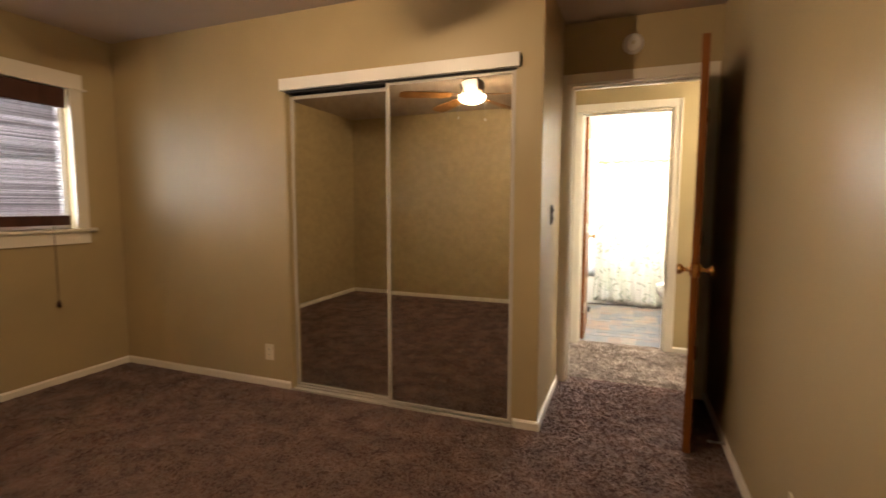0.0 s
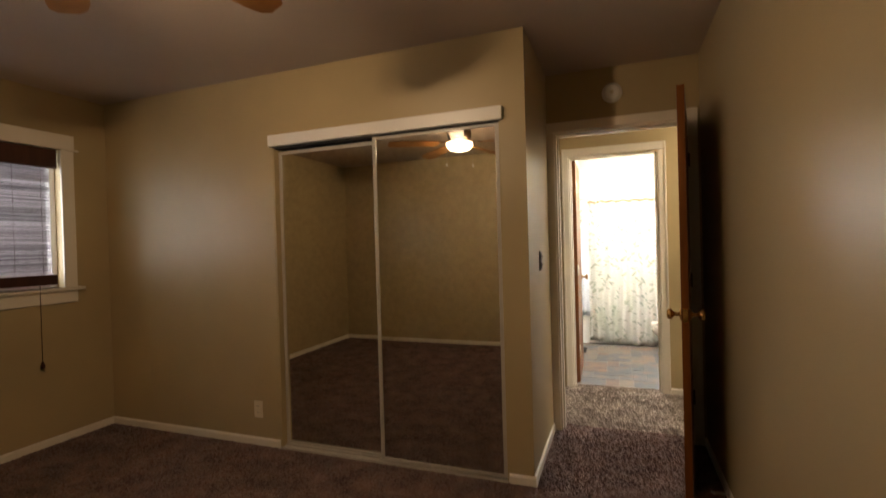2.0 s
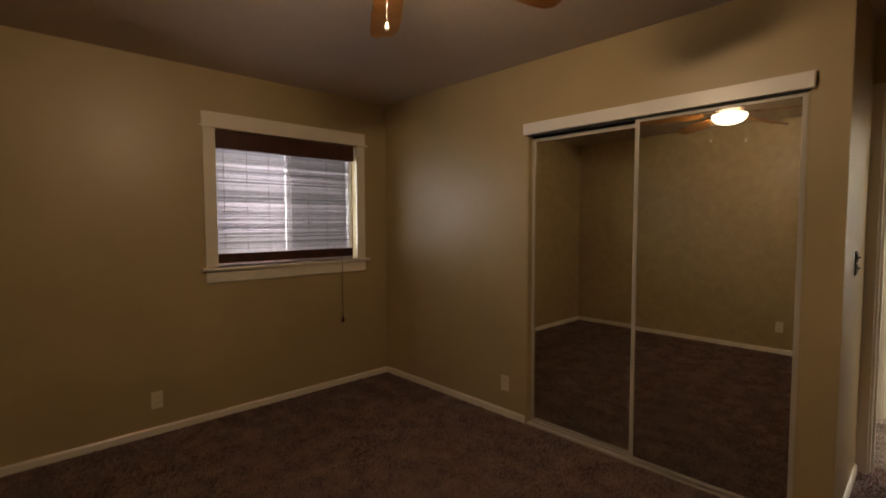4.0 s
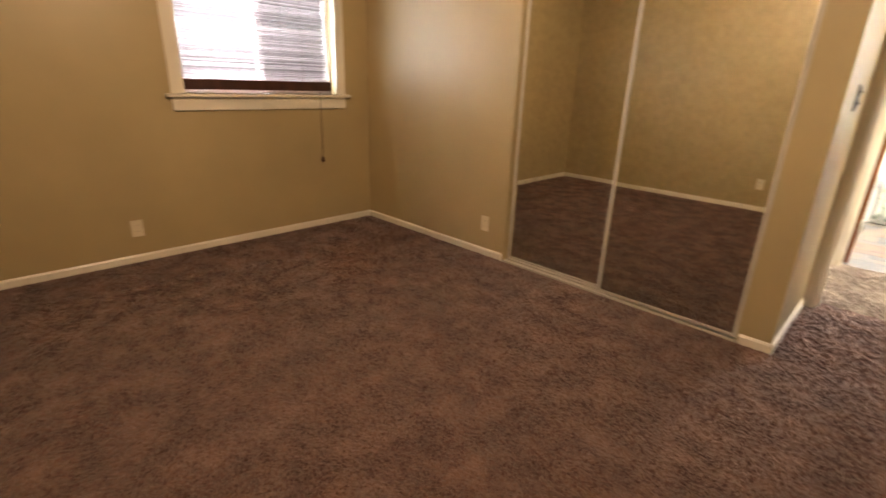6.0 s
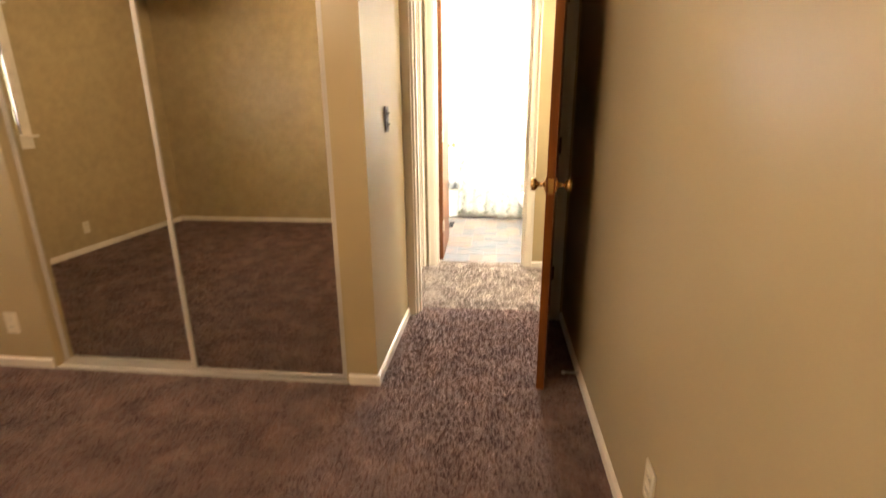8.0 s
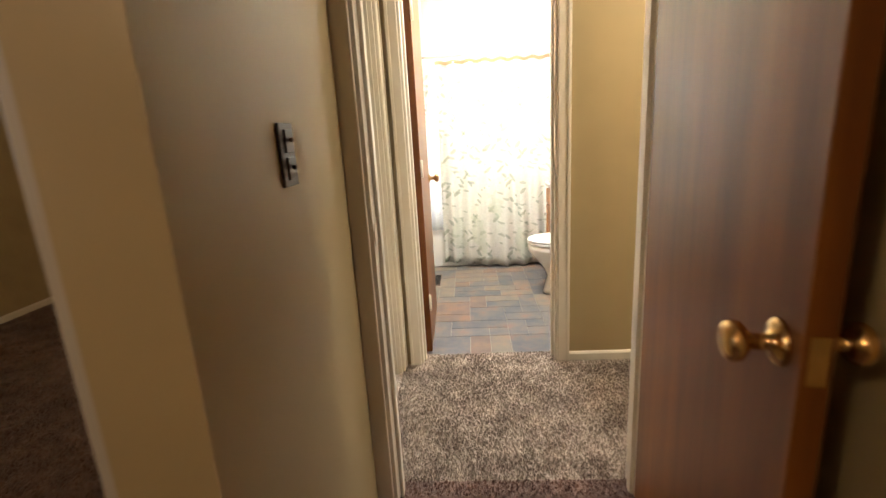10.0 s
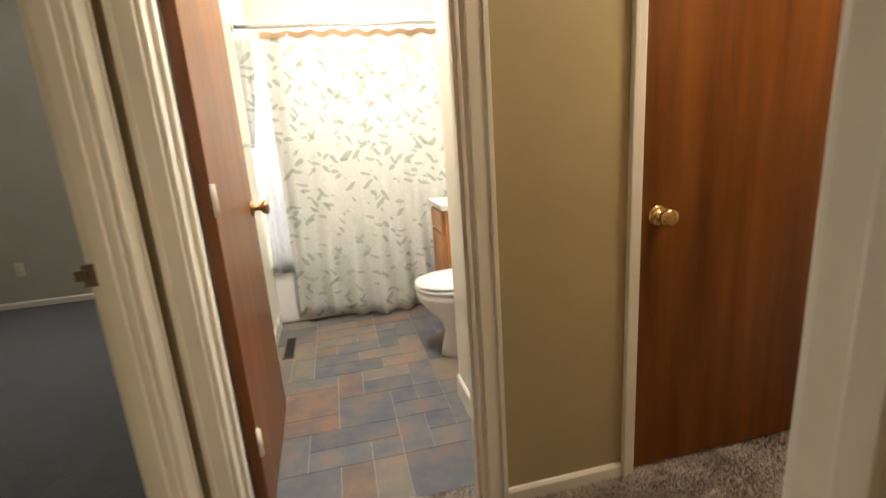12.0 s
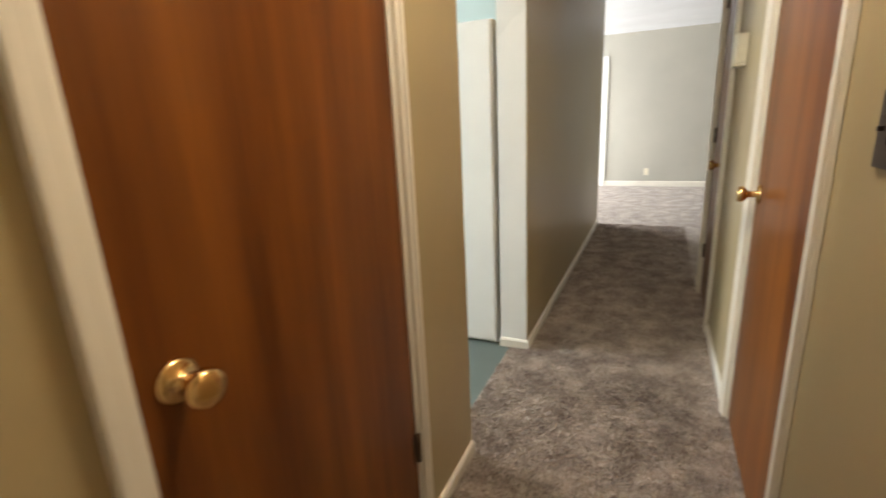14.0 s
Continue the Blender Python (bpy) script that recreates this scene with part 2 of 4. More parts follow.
def lathe(profile, m=None, steps=24):
    """A turned shape round z from (radius, height) pairs."""
    bm = bmesh.new()
    rings = []
    for r, z in profile:
        if r < 1e-5:
            rings.append([bm.verts.new((0, 0, z))])
        else:
            rings.append([bm.verts.new((r * math.cos(math.tau * i / steps), r * math.sin(math.tau * i / steps), z)) for i in range(steps)])
    for a, b in zip(rings, rings[1:]):
        for i in range(steps):
            j = (i + 1) % steps
            if len(a) == 1 and len(b) == 1:
                continue
            if len(a) == 1:
                bm.faces.new((a[0], b[j], b[i]))
            elif len(b) == 1:
                bm.faces.new((a[i], a[j], b[0]))
            else:
                bm.faces.new((a[i], a[j], b[j], b[i]))
    for f in bm.faces:
        f.smooth = True
    if m is not None:
        bm.transform(m)
    return bm


def mesh_of(name, bm, material, smooth=False):
    bmesh.ops.recalc_face_normals(bm, faces=bm.faces)
    me = bpy.data.meshes.new(name)
    bm.to_mesh(me)
    bm.free()
    me.materials.append(material)
    if smooth:
        for p in me.polygons:
            p.use_smooth = True
    return me


def part(name, bm, material, parent=None, label="", smooth=False):
    ob = new(name, mesh_of(name, bm, material, smooth))
    if parent is not None:
        ob.parent = parent
    if label:
        ob["label"] = label
    return ob


def thing(name, at, label, category, group="", kind=""):
    ob = new(name)
    ob.empty_display_size = 0.1
    ob.matrix_world = at
    return tagged(ob, label, category, group, kind)


def structure(name, bm, material, label, category):
    return tagged(part(name, bm, material), label, category, "", "structure")


def wall_x(bm, x0, x1, ya, yb, z0, z1, holes=()):
    """A wall slab between y = ya and yb, running along x, with openings (x0, x1, z0, z1) right through it."""
    at = x0
    for a, b, c, d in sorted(holes):
        if a > at:
            box(bm, (at, ya, z0), (a, yb, z1))
        if c > z0:
            box(bm, (a, ya, z0), (b, yb, c))
        if d < z1:
            box(bm, (a, ya, d), (b, yb, z1))
        at = b
    if x1 > at:
        box(bm, (at, ya, z0), (x1, yb, z1))
    return bm


def wall_y(bm, y0, y1, xa, xb, z0, z1, holes=()):
    wall_x(bm, y0, y1, -xb, -xa, z0, z1, holes)
    bm.transform(Matrix(((0, -1, 0, 0), (1, 0, 0, 0), (0, 0, 1, 0), (0, 0, 0, 1))))
    return bm


# ---- plan, in metres ----
XW, XE = -3.44, 0.82            # bedroom's west and east walls
YS, YC, YD = -0.42, 2.94, 3.77  # back wall, closet front, doorway wall
XR = -0.14                      # closet return
YH, YN = 3.90, 4.80             # hall's two sides
H = 2.5                         # ceiling
DH = 2.10                       # head of door openings
D1 = (-0.095, 0.745)              # bedroom doorway
DB = (-0.10, 0.655)             # bathroom doorway
DC = (1.162, 1.900)             # hall closet door
D2 = (2.10, 2.855)               # door on the hall's south side
D3 = (3.78, 4.36)
XJ, XK, XL, XF = 2.30, 3.195, 6.44, 9.53
XS = 4.60                       # end of the hall's south wall
HL = 2.44                       # living room's ceiling

structure("wall_bedroom_west", wall_y(bmesh.new(), YS, YC, XW - 0.14, XW, 0, H, [(1.43, 2.615, 1.10, 2.09)]), WALL, "khaki satin painted wall with a window opening", "wall")
structure("wall_bedroom_south", wall_x(bmesh.new(), XW - 0.14, XE + 0.12, YS - 0.12, YS, 0, H), WALL, "plain khaki satin painted wall", "wall")
structure("wall_bedroom_east", wall_y(bmesh.new(), YS, YD, XE, XE + 0.12, 0, H), WALL, "plain khaki satin painted wall", "wall")
structure("wall_closet_front", wall_x(bmesh.new(), XW - 0.14, XR, YC, YC + 0.12, 0, H, [(-1.83, -0.28, 0, 2.03)]), WALL, "khaki wall around the mirrored closet", "wall")
structure("wall_closet_return", wall_y(bmesh.new(), YC + 0.12, YD, XR - 0.12, XR, 0, H), WALL, "short khaki wall beside the bedroom door", "wall")
structure("wall_hall_south", wall_x(bmesh.new(), XW - 0.14, XS, YD, YH, 0, H, [(*D1, 0, DH), (*D2, 0, DH), (*D3, 0, DH)]), WALL, "khaki wall between bedroom and hall", "wall")
structure("wall_hall_north", wall_x(bmesh.new(), -0.19, XJ, YN, YN + 0.12, 0, H, [(*DB, 0, DH), (*DC, 0, DH)]), WALL, "khaki hall wall with bathroom and closet doorways", "wall")
structure("wall_hall_north_far", wall_x(bmesh.new(), XK, XL, YN + 0.01, YN + 0.16, 0, H), WALL, "khaki hall wall running to the living room", "wall")
structure("wall_hall_end_cap", boxed((XK - 0.012, YN + 0.014, 0), (XK - 0.001, YN + 0.156, H)), WHITE, "white painted end of the hall wall", "wall")
structure("wall_hall_west", wall_y(bmesh.new(), YH, YN + 0.12, -0.265, -0.19, 0, H, [(3.97, 4.715, 0, DH)]), WALL, "khaki wall around the second bedroom's doorway", "wall")
structure("wall_bath_west", wall_y(bmesh.new(), YN + 0.12, 7.57, -0.265, -0.19, 0, H), WALL_BATH, "cream painted bathroom wall", "wall")
structure("wall_bath_north", wall_x(bmesh.new(), -0.19, 1.57, 7.45, 7.57, 0, H, [(0.05, 1.15, 1.25, 1.80)]), WALL_BATH, "cream bathroom wall with a high window", "wall")
structure("wall_bath_east", wall_y(bmesh.new(), 5.50, 7.45, 1.45, 1.57, 0, H), WALL_BATH, "cream painted bathroom wall", "wall")
structure("wall_bath_stub", wall_y(bmesh.new(), YN + 0.12, 5.50, 0.74, 0.86, 0, H), WALL_BATH, "short cream wall before the toilet", "wall")
structure("wall_bath_nook", wall_x(bmesh.new(), 0.86, 1.57, 5.38, 5.50, 0, H), WALL_BATH, "cream wall beside the toilet", "wall")
structure("wall_second_bedroom_north", wall_x(bmesh.new(), -3.6, -0.265, 8.04, 8.16, 0, H, [(-1.60, -0.72, 1.15, 2.18)]), WALL_GREY, "greige wall with a window", "wall")
structure("wall_second_bedroom_west", wall_y(bmesh.new(), YH, 8.16, -3.72, -3.6, 0, H), WALL_GREY, "plain greige wall", "wall")
structure("wall_second_bedroom_east", wall_y(bmesh.new(), YN + 0.12, 8.04, -0.271, -0.2655, 0, H), WALL_GREY, "plain greige wall", "wall")
structure("wall_kitchen_west", wall_y(bmesh.new(), YN + 0.12, 7.5, XJ - 0.12, XJ, 0, H), WALL_TEAL, "pale green kitchen wall", "wall")
structure("wall_kitchen_north", wall_x(bmesh.new(), XJ - 0.12, 4.6, 7.5, 7.62, 0, H, [(2.35, 3.2, 1.05, 2.1)]), WALL_TEAL, "pale green kitchen wall with a window", "wall")
structure("wall_kitchen_east", wall_y(bmesh.new(), YN + 0.16, 7.5, 4.48, 4.6, 0, H), WALL_TEAL, "pale green kitchen wall", "wall")
structure("wall_living_east", wall_y(bmesh.new(), 0.5, 8.2, XF, XF + 0.12, 0, HL, [(5.13, 5.98, 0, 2.03)]), WALL_GREY, "greige living room wall with a doorway", "wall")
structure("wall_living_north", wall_x(bmesh.new(), XL - 0.12, XF, 8.08, 8.2, 0, HL, [(7.1, 9.1, 0.6, 2.05)]), WALL_GREY, "greige living room wall with a wide window", "wall")
structure("wall_living_south", wall_x(bmesh.new(), XS, XF, 0.5, 0.62, 0, HL), WALL_GREY, "plain greige wall", "wall")
structure("wall_living_west_a", wall_y(bmesh.new(), YN + 0.16, 8.08, XL - 0.12, XL, 0, HL), WALL_GREY, "plain greige wall", "wall")
structure("wall_living_west_b", wall_y(bmesh.new(), 0.62, YD, XS - 0.12, XS, 0, H), WALL_GREY, "plain greige wall", "wall")
structure("wall_linen_closet", box(box(boxed((0.87, 5.30, 0), (2.15, 5.36, H)), (0.87, YN + 0.13, 0), (0.90, 5.30, H)), (2.10, YN + 0.13, 0), (2.15, 5.30, H)), WALL_GREY, "inside walls of the hall closet", "wall")
structure("wall_south_room", box(box(boxed((XE + 0.13, 1.8, 0), (4.47, 1.92, H)), (4.37, 1.92, 0), (4.47, YD, H)), (XE + 0.13, 1.92, 0), (XE + 0.2, YD, H)), WALL_GREY, "plain walls behind the hall doors", "wall")

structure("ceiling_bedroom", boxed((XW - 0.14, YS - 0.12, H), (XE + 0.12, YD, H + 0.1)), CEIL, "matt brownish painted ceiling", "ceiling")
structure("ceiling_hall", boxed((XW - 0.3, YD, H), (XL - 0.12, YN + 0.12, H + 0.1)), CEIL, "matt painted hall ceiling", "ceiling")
structure("ceiling_bath", boxed((-0.265, YN + 0.12, H), (1.57, 7.57, H + 0.1)), CEIL_WHITE, "white bathroom ceiling", "ceiling")
structure("ceiling_second_bedroom", boxed((-3.72, YN + 0.12, H), (-0.265, 8.16, H + 0.1)), CEIL_WHITE, "white bedroom ceiling", "ceiling")
structure("ceiling_kitchen", boxed((1.57, YN + 0.12, H), (4.6, 7.62, H + 0.1)), CEIL_WHITE, "white kitchen ceiling", "ceiling")
structure("ceiling_south_room", boxed((XE + 0.12, 1.8, H), (XS - 0.12, YD, H + 0.1)), CEIL_WHITE, "white ceiling", "ceiling")
structure("ceiling_living", box(boxed((XL - 0.12, YD, HL), (XF + 0.12, 8.2, HL + 0.12)), (XS - 0.12, 0.5, HL), (XF + 0.12, YD, HL + 0.12)), CEIL_WHITE, "white textured living room ceiling", "ceiling")

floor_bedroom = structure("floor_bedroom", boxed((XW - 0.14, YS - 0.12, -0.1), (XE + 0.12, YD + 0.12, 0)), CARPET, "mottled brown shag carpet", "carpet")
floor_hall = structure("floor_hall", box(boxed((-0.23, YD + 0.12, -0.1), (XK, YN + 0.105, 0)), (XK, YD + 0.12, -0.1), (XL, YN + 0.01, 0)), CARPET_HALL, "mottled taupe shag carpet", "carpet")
structure("floor_living", box(boxed((XL, 0.5, -0.1), (XF, 8.2, 0.004)), (XS, 0.5, -0.1), (XL, YD + 0.12, 0.004)), CARPET_HALL, "taupe living room carpet", "carpet")
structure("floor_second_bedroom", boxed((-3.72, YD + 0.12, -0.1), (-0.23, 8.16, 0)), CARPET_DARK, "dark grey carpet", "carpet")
structure("floor_kitchen", box(boxed((XJ - 0.12, YN + 0.105, -0.1), (XK, 7.62, -0.002)), (XK, YN + 0.16, -0.1), (4.6, 7.62, -0.002)), VINYL, "green patterned vinyl floor", "floor")
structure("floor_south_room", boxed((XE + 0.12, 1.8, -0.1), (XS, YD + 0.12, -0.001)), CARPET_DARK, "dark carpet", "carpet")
floor_bath = structure("floor_bath", boxed((-0.23, YN + 0.105, -0.1), (1.57, 7.57, -0.004)), GROUT, "slate patterned tile floor in greys and rust", "floor")
structure("ground", boxed((-90, -90, -0.4), (90, 90, -0.15)), painted("dry_lawn", (0.12, 0.13, 0.06), 0.9), "flat ground outside the house", "ground")


# ---- baseboards, casings ----
def base_run(name, a, b, side, h=0.054, t=0.012):
    """A baseboard from a to b on the floor; side: the way it stands out from its wall."""
    bm = bmesh.new()
    prof = [(0, 0.001), (t, 0.001), (t, h - 0.012), (t * 0.45, h - 0.002), (0, h)]
    n = Vector((*side, 0))
    ends = [[bm.verts.new(Vector((*p, 0)) + n * (d + 0.0005) + Vector((0, 0, z))) for d, z in prof] for p in (a, b)]
    k = len(prof)
    for i in range(k):
        j = (i + 1) % k
        bm.faces.new((ends[0][i], ends[0][j], ends[1][j], ends[1][i]))
    bm.faces.new(ends[0])
    bm.faces.new(ends[1][::-1])
    return structure(name, bm, TRIM, "ivory painted baseboard", "baseboard")


base_run("baseboard_west", (XW, YS + 0.014), (XW, YC), (1, 0))
base_run("baseboard_south", (XW, YS), (XE, YS), (0, 1))
base_run("baseboard_east", (XE, YS + 0.014), (XE, YD), (-1, 0))
base_run("baseboard_closet_left", (XW + 0.014, YC), (-1.832, YC), (0, -1))
base_run("baseboard_closet_right", (-0.278, YC), (XR + 0.0125, YC), (0, -1))
base_run("baseboard_return", (XR, YC), (XR, YD - 0.02), (1, 0))
base_run("baseboard_hall_a", (0.712, YN), (1.125, YN), (0, -1))
base_run("baseboard_hall_b", (1.924, YN), (XJ, YN), (0, -1))
base_run("baseboard_hall_c", (XK - 0.02, YN + 0.01), (XL, YN + 0.01), (0, -1))
base_run("baseboard_hall_cap", (XK - 0.012, YN + 0.0), (XK - 0.012, YN + 0.16), (-1, 0))
base_run("baseboard_hall_d", (XE, YH), (2.04, YH), (0, 1))
base_run("baseboard_hall_e", (2.91, YH), (3.69, YH), (0, 1))
base_run("baseboard_hall_f", (4.42, YH), (XS, YH), (0, 1))
base_run("baseboard_far", (XF, 0.62), (XF, 5.03), (-1, 0), 0.09)
base_run("baseboard_bath_left", (-0.19, YN + 0.16), (-0.19, 6.72), (1, 0), 0.09)
base_run("baseboard_bath_stub", (0.74, YN + 0.15), (0.74, 5.50), (-1, 0), 0.10)
base_run("baseboard_second", (-3.6, 8.04), (-0.38, 8.04), (0, -1))


def casing_frame(name, span, z1, face, out, w=0.06, t=0.016, depth=0.12, mat=None, along="x", far=True, label="ivory painted door casing and jamb", narrow=None):
    """A door's trim: side casings, head casing, and jamb lining. span: the opening; face: the wall's face that the casing stands on; out: +1 or -1."""
    mat = mat or TRIM
    a, b = span
    wl, wr = narrow or (w, w)
    th = thing(name, Matrix.Identity(4), label, "door frame", "", "structure")

    def put(nm, lo, hi, bev=0.004):
        bm = boxed(lo, hi, bev)
        if along == "y":
            bm.transform(Matrix(((0, 1, 0, 0), (1, 0, 0, 0), (0, 0, 1, 0), (0, 0, 0, 1))))
        part(nm, bm, mat, th)

    lin = 0.018
    back = face - out * depth
    f0, f1 = face + out * 0.0005, face + out * t
    put("side_casing", (a - wl, f0, 0.001), (a + 0.006, f1, z1 - 0.006))
    put("side_casing", (b - 0.006, f0, 0.001), (b + wr, f1, z1 - 0.006))
    put("head_casing", (a - wl, f0, z1 - 0.006), (b + wr, f1 + out * 0.002, z1 + w))
    # raised outer bead of the casing profile
    put("casing_bead", (a - wl, f1, 0.001), (a - wl + 0.016, f1 + out * 0.006, z1 + w - 0.002), 0.003)
    put("casing_bead", (b + wr - 0.016, f1, 0.001), (b + wr, f1 + out * 0.006, z1 + w - 0.002), 0.003)
    if far:
        g0, g1 = back - out * 0.0005, back - out * t
        put("side_casing", (a - wl, g0, 0.001), (a + 0.006, g1, z1 - 0.006))
        put("side_casing", (b - 0.006, g0, 0.001), (b + wr, g1, z1 - 0.006))
        put("head_casing", (a - wl, g0, z1 - 0.006), (b + wr, g1, z1 + w))
    put("jamb", (a + 0.0005, face, 0.001), (a + lin, back, z1 - lin), 0.002)
    put("jamb", (b - 0.0005, face, 0.001), (b - lin, back, z1 - lin), 0.002)
    put("head_jamb", (a + 0.0005, face, z1 - lin), (b - 0.0005, back, z1 - 0.0005), 0.002)
    mid = (face + back) / 2
    put("door_stop", (a + lin, mid - 0.017, 0.001), (a + lin + 0.012, mid + 0.017, z1 - lin), 0.002)
    put("door_stop", (b - lin, mid - 0.017, 0.001), (b - lin - 0.012, mid + 0.017, z1 - lin), 0.002)
    put("door_stop", (a + lin, mid - 0.017, z1 - lin - 0.012), (b - lin, mid + 0.017, z1 - lin), 0.002)
    return th


frame_bed = casing_frame("door_frame_1", D1, DH, YD, -1, depth=0.13)
casing_frame("door_frame_2", DB, DH, YN, -1, narrow=(0.05, 0.055))
casing_frame("door_frame_3", DC, DH, YN, -1, far=False, narrow=(0.035, 0.022))
casing_frame("door_frame_4", D2, DH, YH, 1, far=False, narrow=(0.055, 0.045))
casing_frame("door_frame_5", D3, DH, YH, 1, far=False, narrow=(0.08, 0.05))
frame_second = casing_frame("door_frame_6", (3.97, 4.715), DH, -0.19, 1, narrow=(0.04, 0.06), along="y", far=False, depth=0.075)
casing_frame("door_frame_7", (5.13, 5.98), 2.03, XF, -1, along="y", mat=WHITE, far=False, w=0.085, label="white painted entry door frame")


def strike_plate(parent, lo, hi, metal_=None):
    part("strike_plate", boxed(lo, hi, 0.001), metal_ or TRIM, parent, "small metal strike plate")


strike_plate(frame_bed, (D1[0] + 0.018, YD + 0.012, 0.92), (D1[0] + 0.0205, YD + 0.045, 0.99))
part("strike_lip", boxed((D1[0] + 0.018, YD + 0.002, 0.94), (D1[0] + 0.022, YD + 0.012, 0.97), 0.001), TRIM, frame_bed)

strike_plate(frame_second, (-0.272, 4.688, 0.925), (-0.235, 4.697, 0.975), BRONZE)
part("strike_lip", boxed((-0.285, 4.682, 0.94), (-0.262, 4.694, 0.965), 0.003), BRONZE, frame_second)


# ---- doors ----
def knob_mesh(sign):
    turn = pose(0, 0, 0, -90 * sign)
    return lathe([(0, 0), (0.033, 0), (0.033, 0.004), (0.026, 0.009), (0.012, 0.012), (0.011, 0.034), (0.018, 0.040), (0.027, 0.048), (0.0285, 0.058), (0.024, 0.066), (0.010, 0.069), (0, 0.069)], turn)


def slab_door(name, hinge, degrees, width, label, knob_z=0.95, height=2.07, side=1, both=True, hinges=(0.30, 1.05, 1.82), metal_=None, pin=-1, hinge_mat=None):
    """A flush wooden door; at its hinge the leaf runs along its own x, thickness along y."""
    metal_ = metal_ or BRASS
    at = pose(hinge[0], hinge[1], 0.012, 0, 0, degrees)
    th = thing(name, at, label, "door", "", "structure")
    t = 0.035
    lo, hi = (0.003 if side > 0 else -width), (width if side > 0 else -0.003)
    part("leaf", boxed((lo, 0, 0), (hi, t, height), 0.002), DOORWOOD, th)
    kx = (width - 0.055) * side
    for sign, y in ((1, t), (-1, 0)):
        if sign == -1 or both:
            bm = knob_mesh(sign)
            bm.transform(Matrix.Translation((kx, y, knob_z - 0.012)))
            part("doorknob", bm, metal_, th, "brass round doorknob")
    ex = width * side
    part("latch_plate", boxed((ex - 0.001, 0.006, knob_z - 0.045), (ex + 0.0015 * side, 0.029, knob_z + 0.02), 0.0005), metal_, th, "brass latch plate")
    for z in hinges:
        bm = lathe([(0, 0), (0.007, 0), (0.007, 0.09), (0, 0.09)], Matrix.Translation((0, -0.006 if pin < 0 else t + 0.006, z - 0.045)), 10)
        box(bm, (0.002 * side, (-0.002 if pin < 0 else t), z - 0.045), (0.022 * side, (0 if pin < 0 else t + 0.002), z + 0.045))
        part("hinge", bm, hinge_mat or BRONZE, th, "painted hinge" if hinge_mat else "dark bronze hinge")
    return th


# bedroom door, swung wide open beside the east wall
hx, hy, fx, fy = 0.712, YD - 0.005, 0.600, 2.955
leafw = math.hypot(fx - hx, fy - hy)
slab_door("door_1", (hx, hy), math.degrees(math.atan2(fy - hy, fx - hx)), leafw, "reddish-brown stained flush door standing wide open", pin=1)
# bathroom door, open along the bathroom's west wall
slab_door("door_2", (DB[0] + 0.058, YN + 0.128), 91.5, 0.72, "reddish-brown stained flush door open into the bathroom", pin=-1, metal_=AGED, hinge_mat=TRIM)
# hall closet door, closed
slab_door("door_3", (DC[1] - 0.02, YN + 0.003), 0, DC[1] - DC[0] - 0.04, "closed reddish-brown stained flush door with brass knob", side=-1, both=False, knob_z=0.905, hinges=(0.315, 1.80))
# doors on the hall's south side, closed
slab_door("door_4", (D2[0] + 0.02, YH - 0.041), 0, D2[1] - D2[0] - 0.043, "closed reddish-brown stained flush door with brass knob", side=1, pin=1, knob_z=0.935)
slab_door("door_5", (D3[1] - 0.02, YH - 0.041), 0, D3[1] - D3[0] - 0.043, "closed reddish-brown stained flush door with brass knob", side=-1, pin=1, knob_z=0.925)
# entry door across the living room
slab_door("door_6", (XF + 0.05, 5.15), 90, 0.81, "honey-orange wooden entry door", side=1, both=True, height=1.99, hinges=(0.25, 1.05, 1.8), knob_z=0.95)

# ---- mirrored closet ----
closet = thing("sliding_mirror_door", Matrix.Identity(4), "two sliding mirror doors with slim champagne metal frames", "closet door", "", "structure")
part("top_track", boxed((-1.845, YC - 0.028, 2.012), (-0.265, YC - 0.0005, 2.086), 0.003), WHITE, closet, "white header fascia")
# solid near-black box: the shade above the mirrors is put in as colour
part("top_gap_shade", boxed((-1.829, YC + 0.002, 2.0), (-0.281, YC + 0.085, 2.029)), DARKHOLE, closet, "near-black strip painting in the shade of the track gap")
part("bottom_track", box(box(boxed((-1.829, YC - 0.012, 0.0005), (-0.281, YC + 0.08, 0.008)), (-1.829, YC - 0.012, 0.008), (-0.281, YC - 0.009, 0.014)), (-1.829, YC + 0.033, 0.008), (-0.281, YC + 0.036, 0.02)), ALU, closet)
part("side_jamb", boxed((-1.8295, YC + 0.001, 0.001), (-1.818, YC + 0.1, 2.004), 0.002), WALL, closet)
part("side_jamb", boxed((-0.289, YC + 0.001, 0.001), (-0.2805, YC + 0.1, 2.004), 0.002), WALL, closet)


def mirror_panel(a, b, y, top):
    p = part("panel_frame", box(box(box(boxed((a, y, 0.022), (a + 0.022, y + 0.022, top), 0.003), (b - 0.022, y, 0.022), (b, y + 0.022, top), 0.003),
                                    (a + 0.022, y + 0.002, 0.022), (b - 0.022, y + 0.020, 0.034)), (a + 0.022, y + 0.002, top - 0.02), (b - 0.022, y + 0.020, top)), ALU, closet, "champagne metal mirror frame")
    part("mirror", boxed((a + 0.021, y + 0.007, 0.033), (b - 0.021, y + 0.012, top - 0.018)), MIRROR, p, "clear silvered mirror")


mirror_panel(-1.816, -1.055, YC + 0.042, 1.985)
mirror_panel(-1.082, -0.290, YC + 0.006, 2.006)
structure("closet_back", box(boxed((XW, YD - 0.02, 0), (XR - 0.12, YD - 0.001, H)), (XW, YC + 0.13, 0), (XW + 0.02, YD - 0.02, H)), WALL_GREY, "plain inside of the closet", "wall")

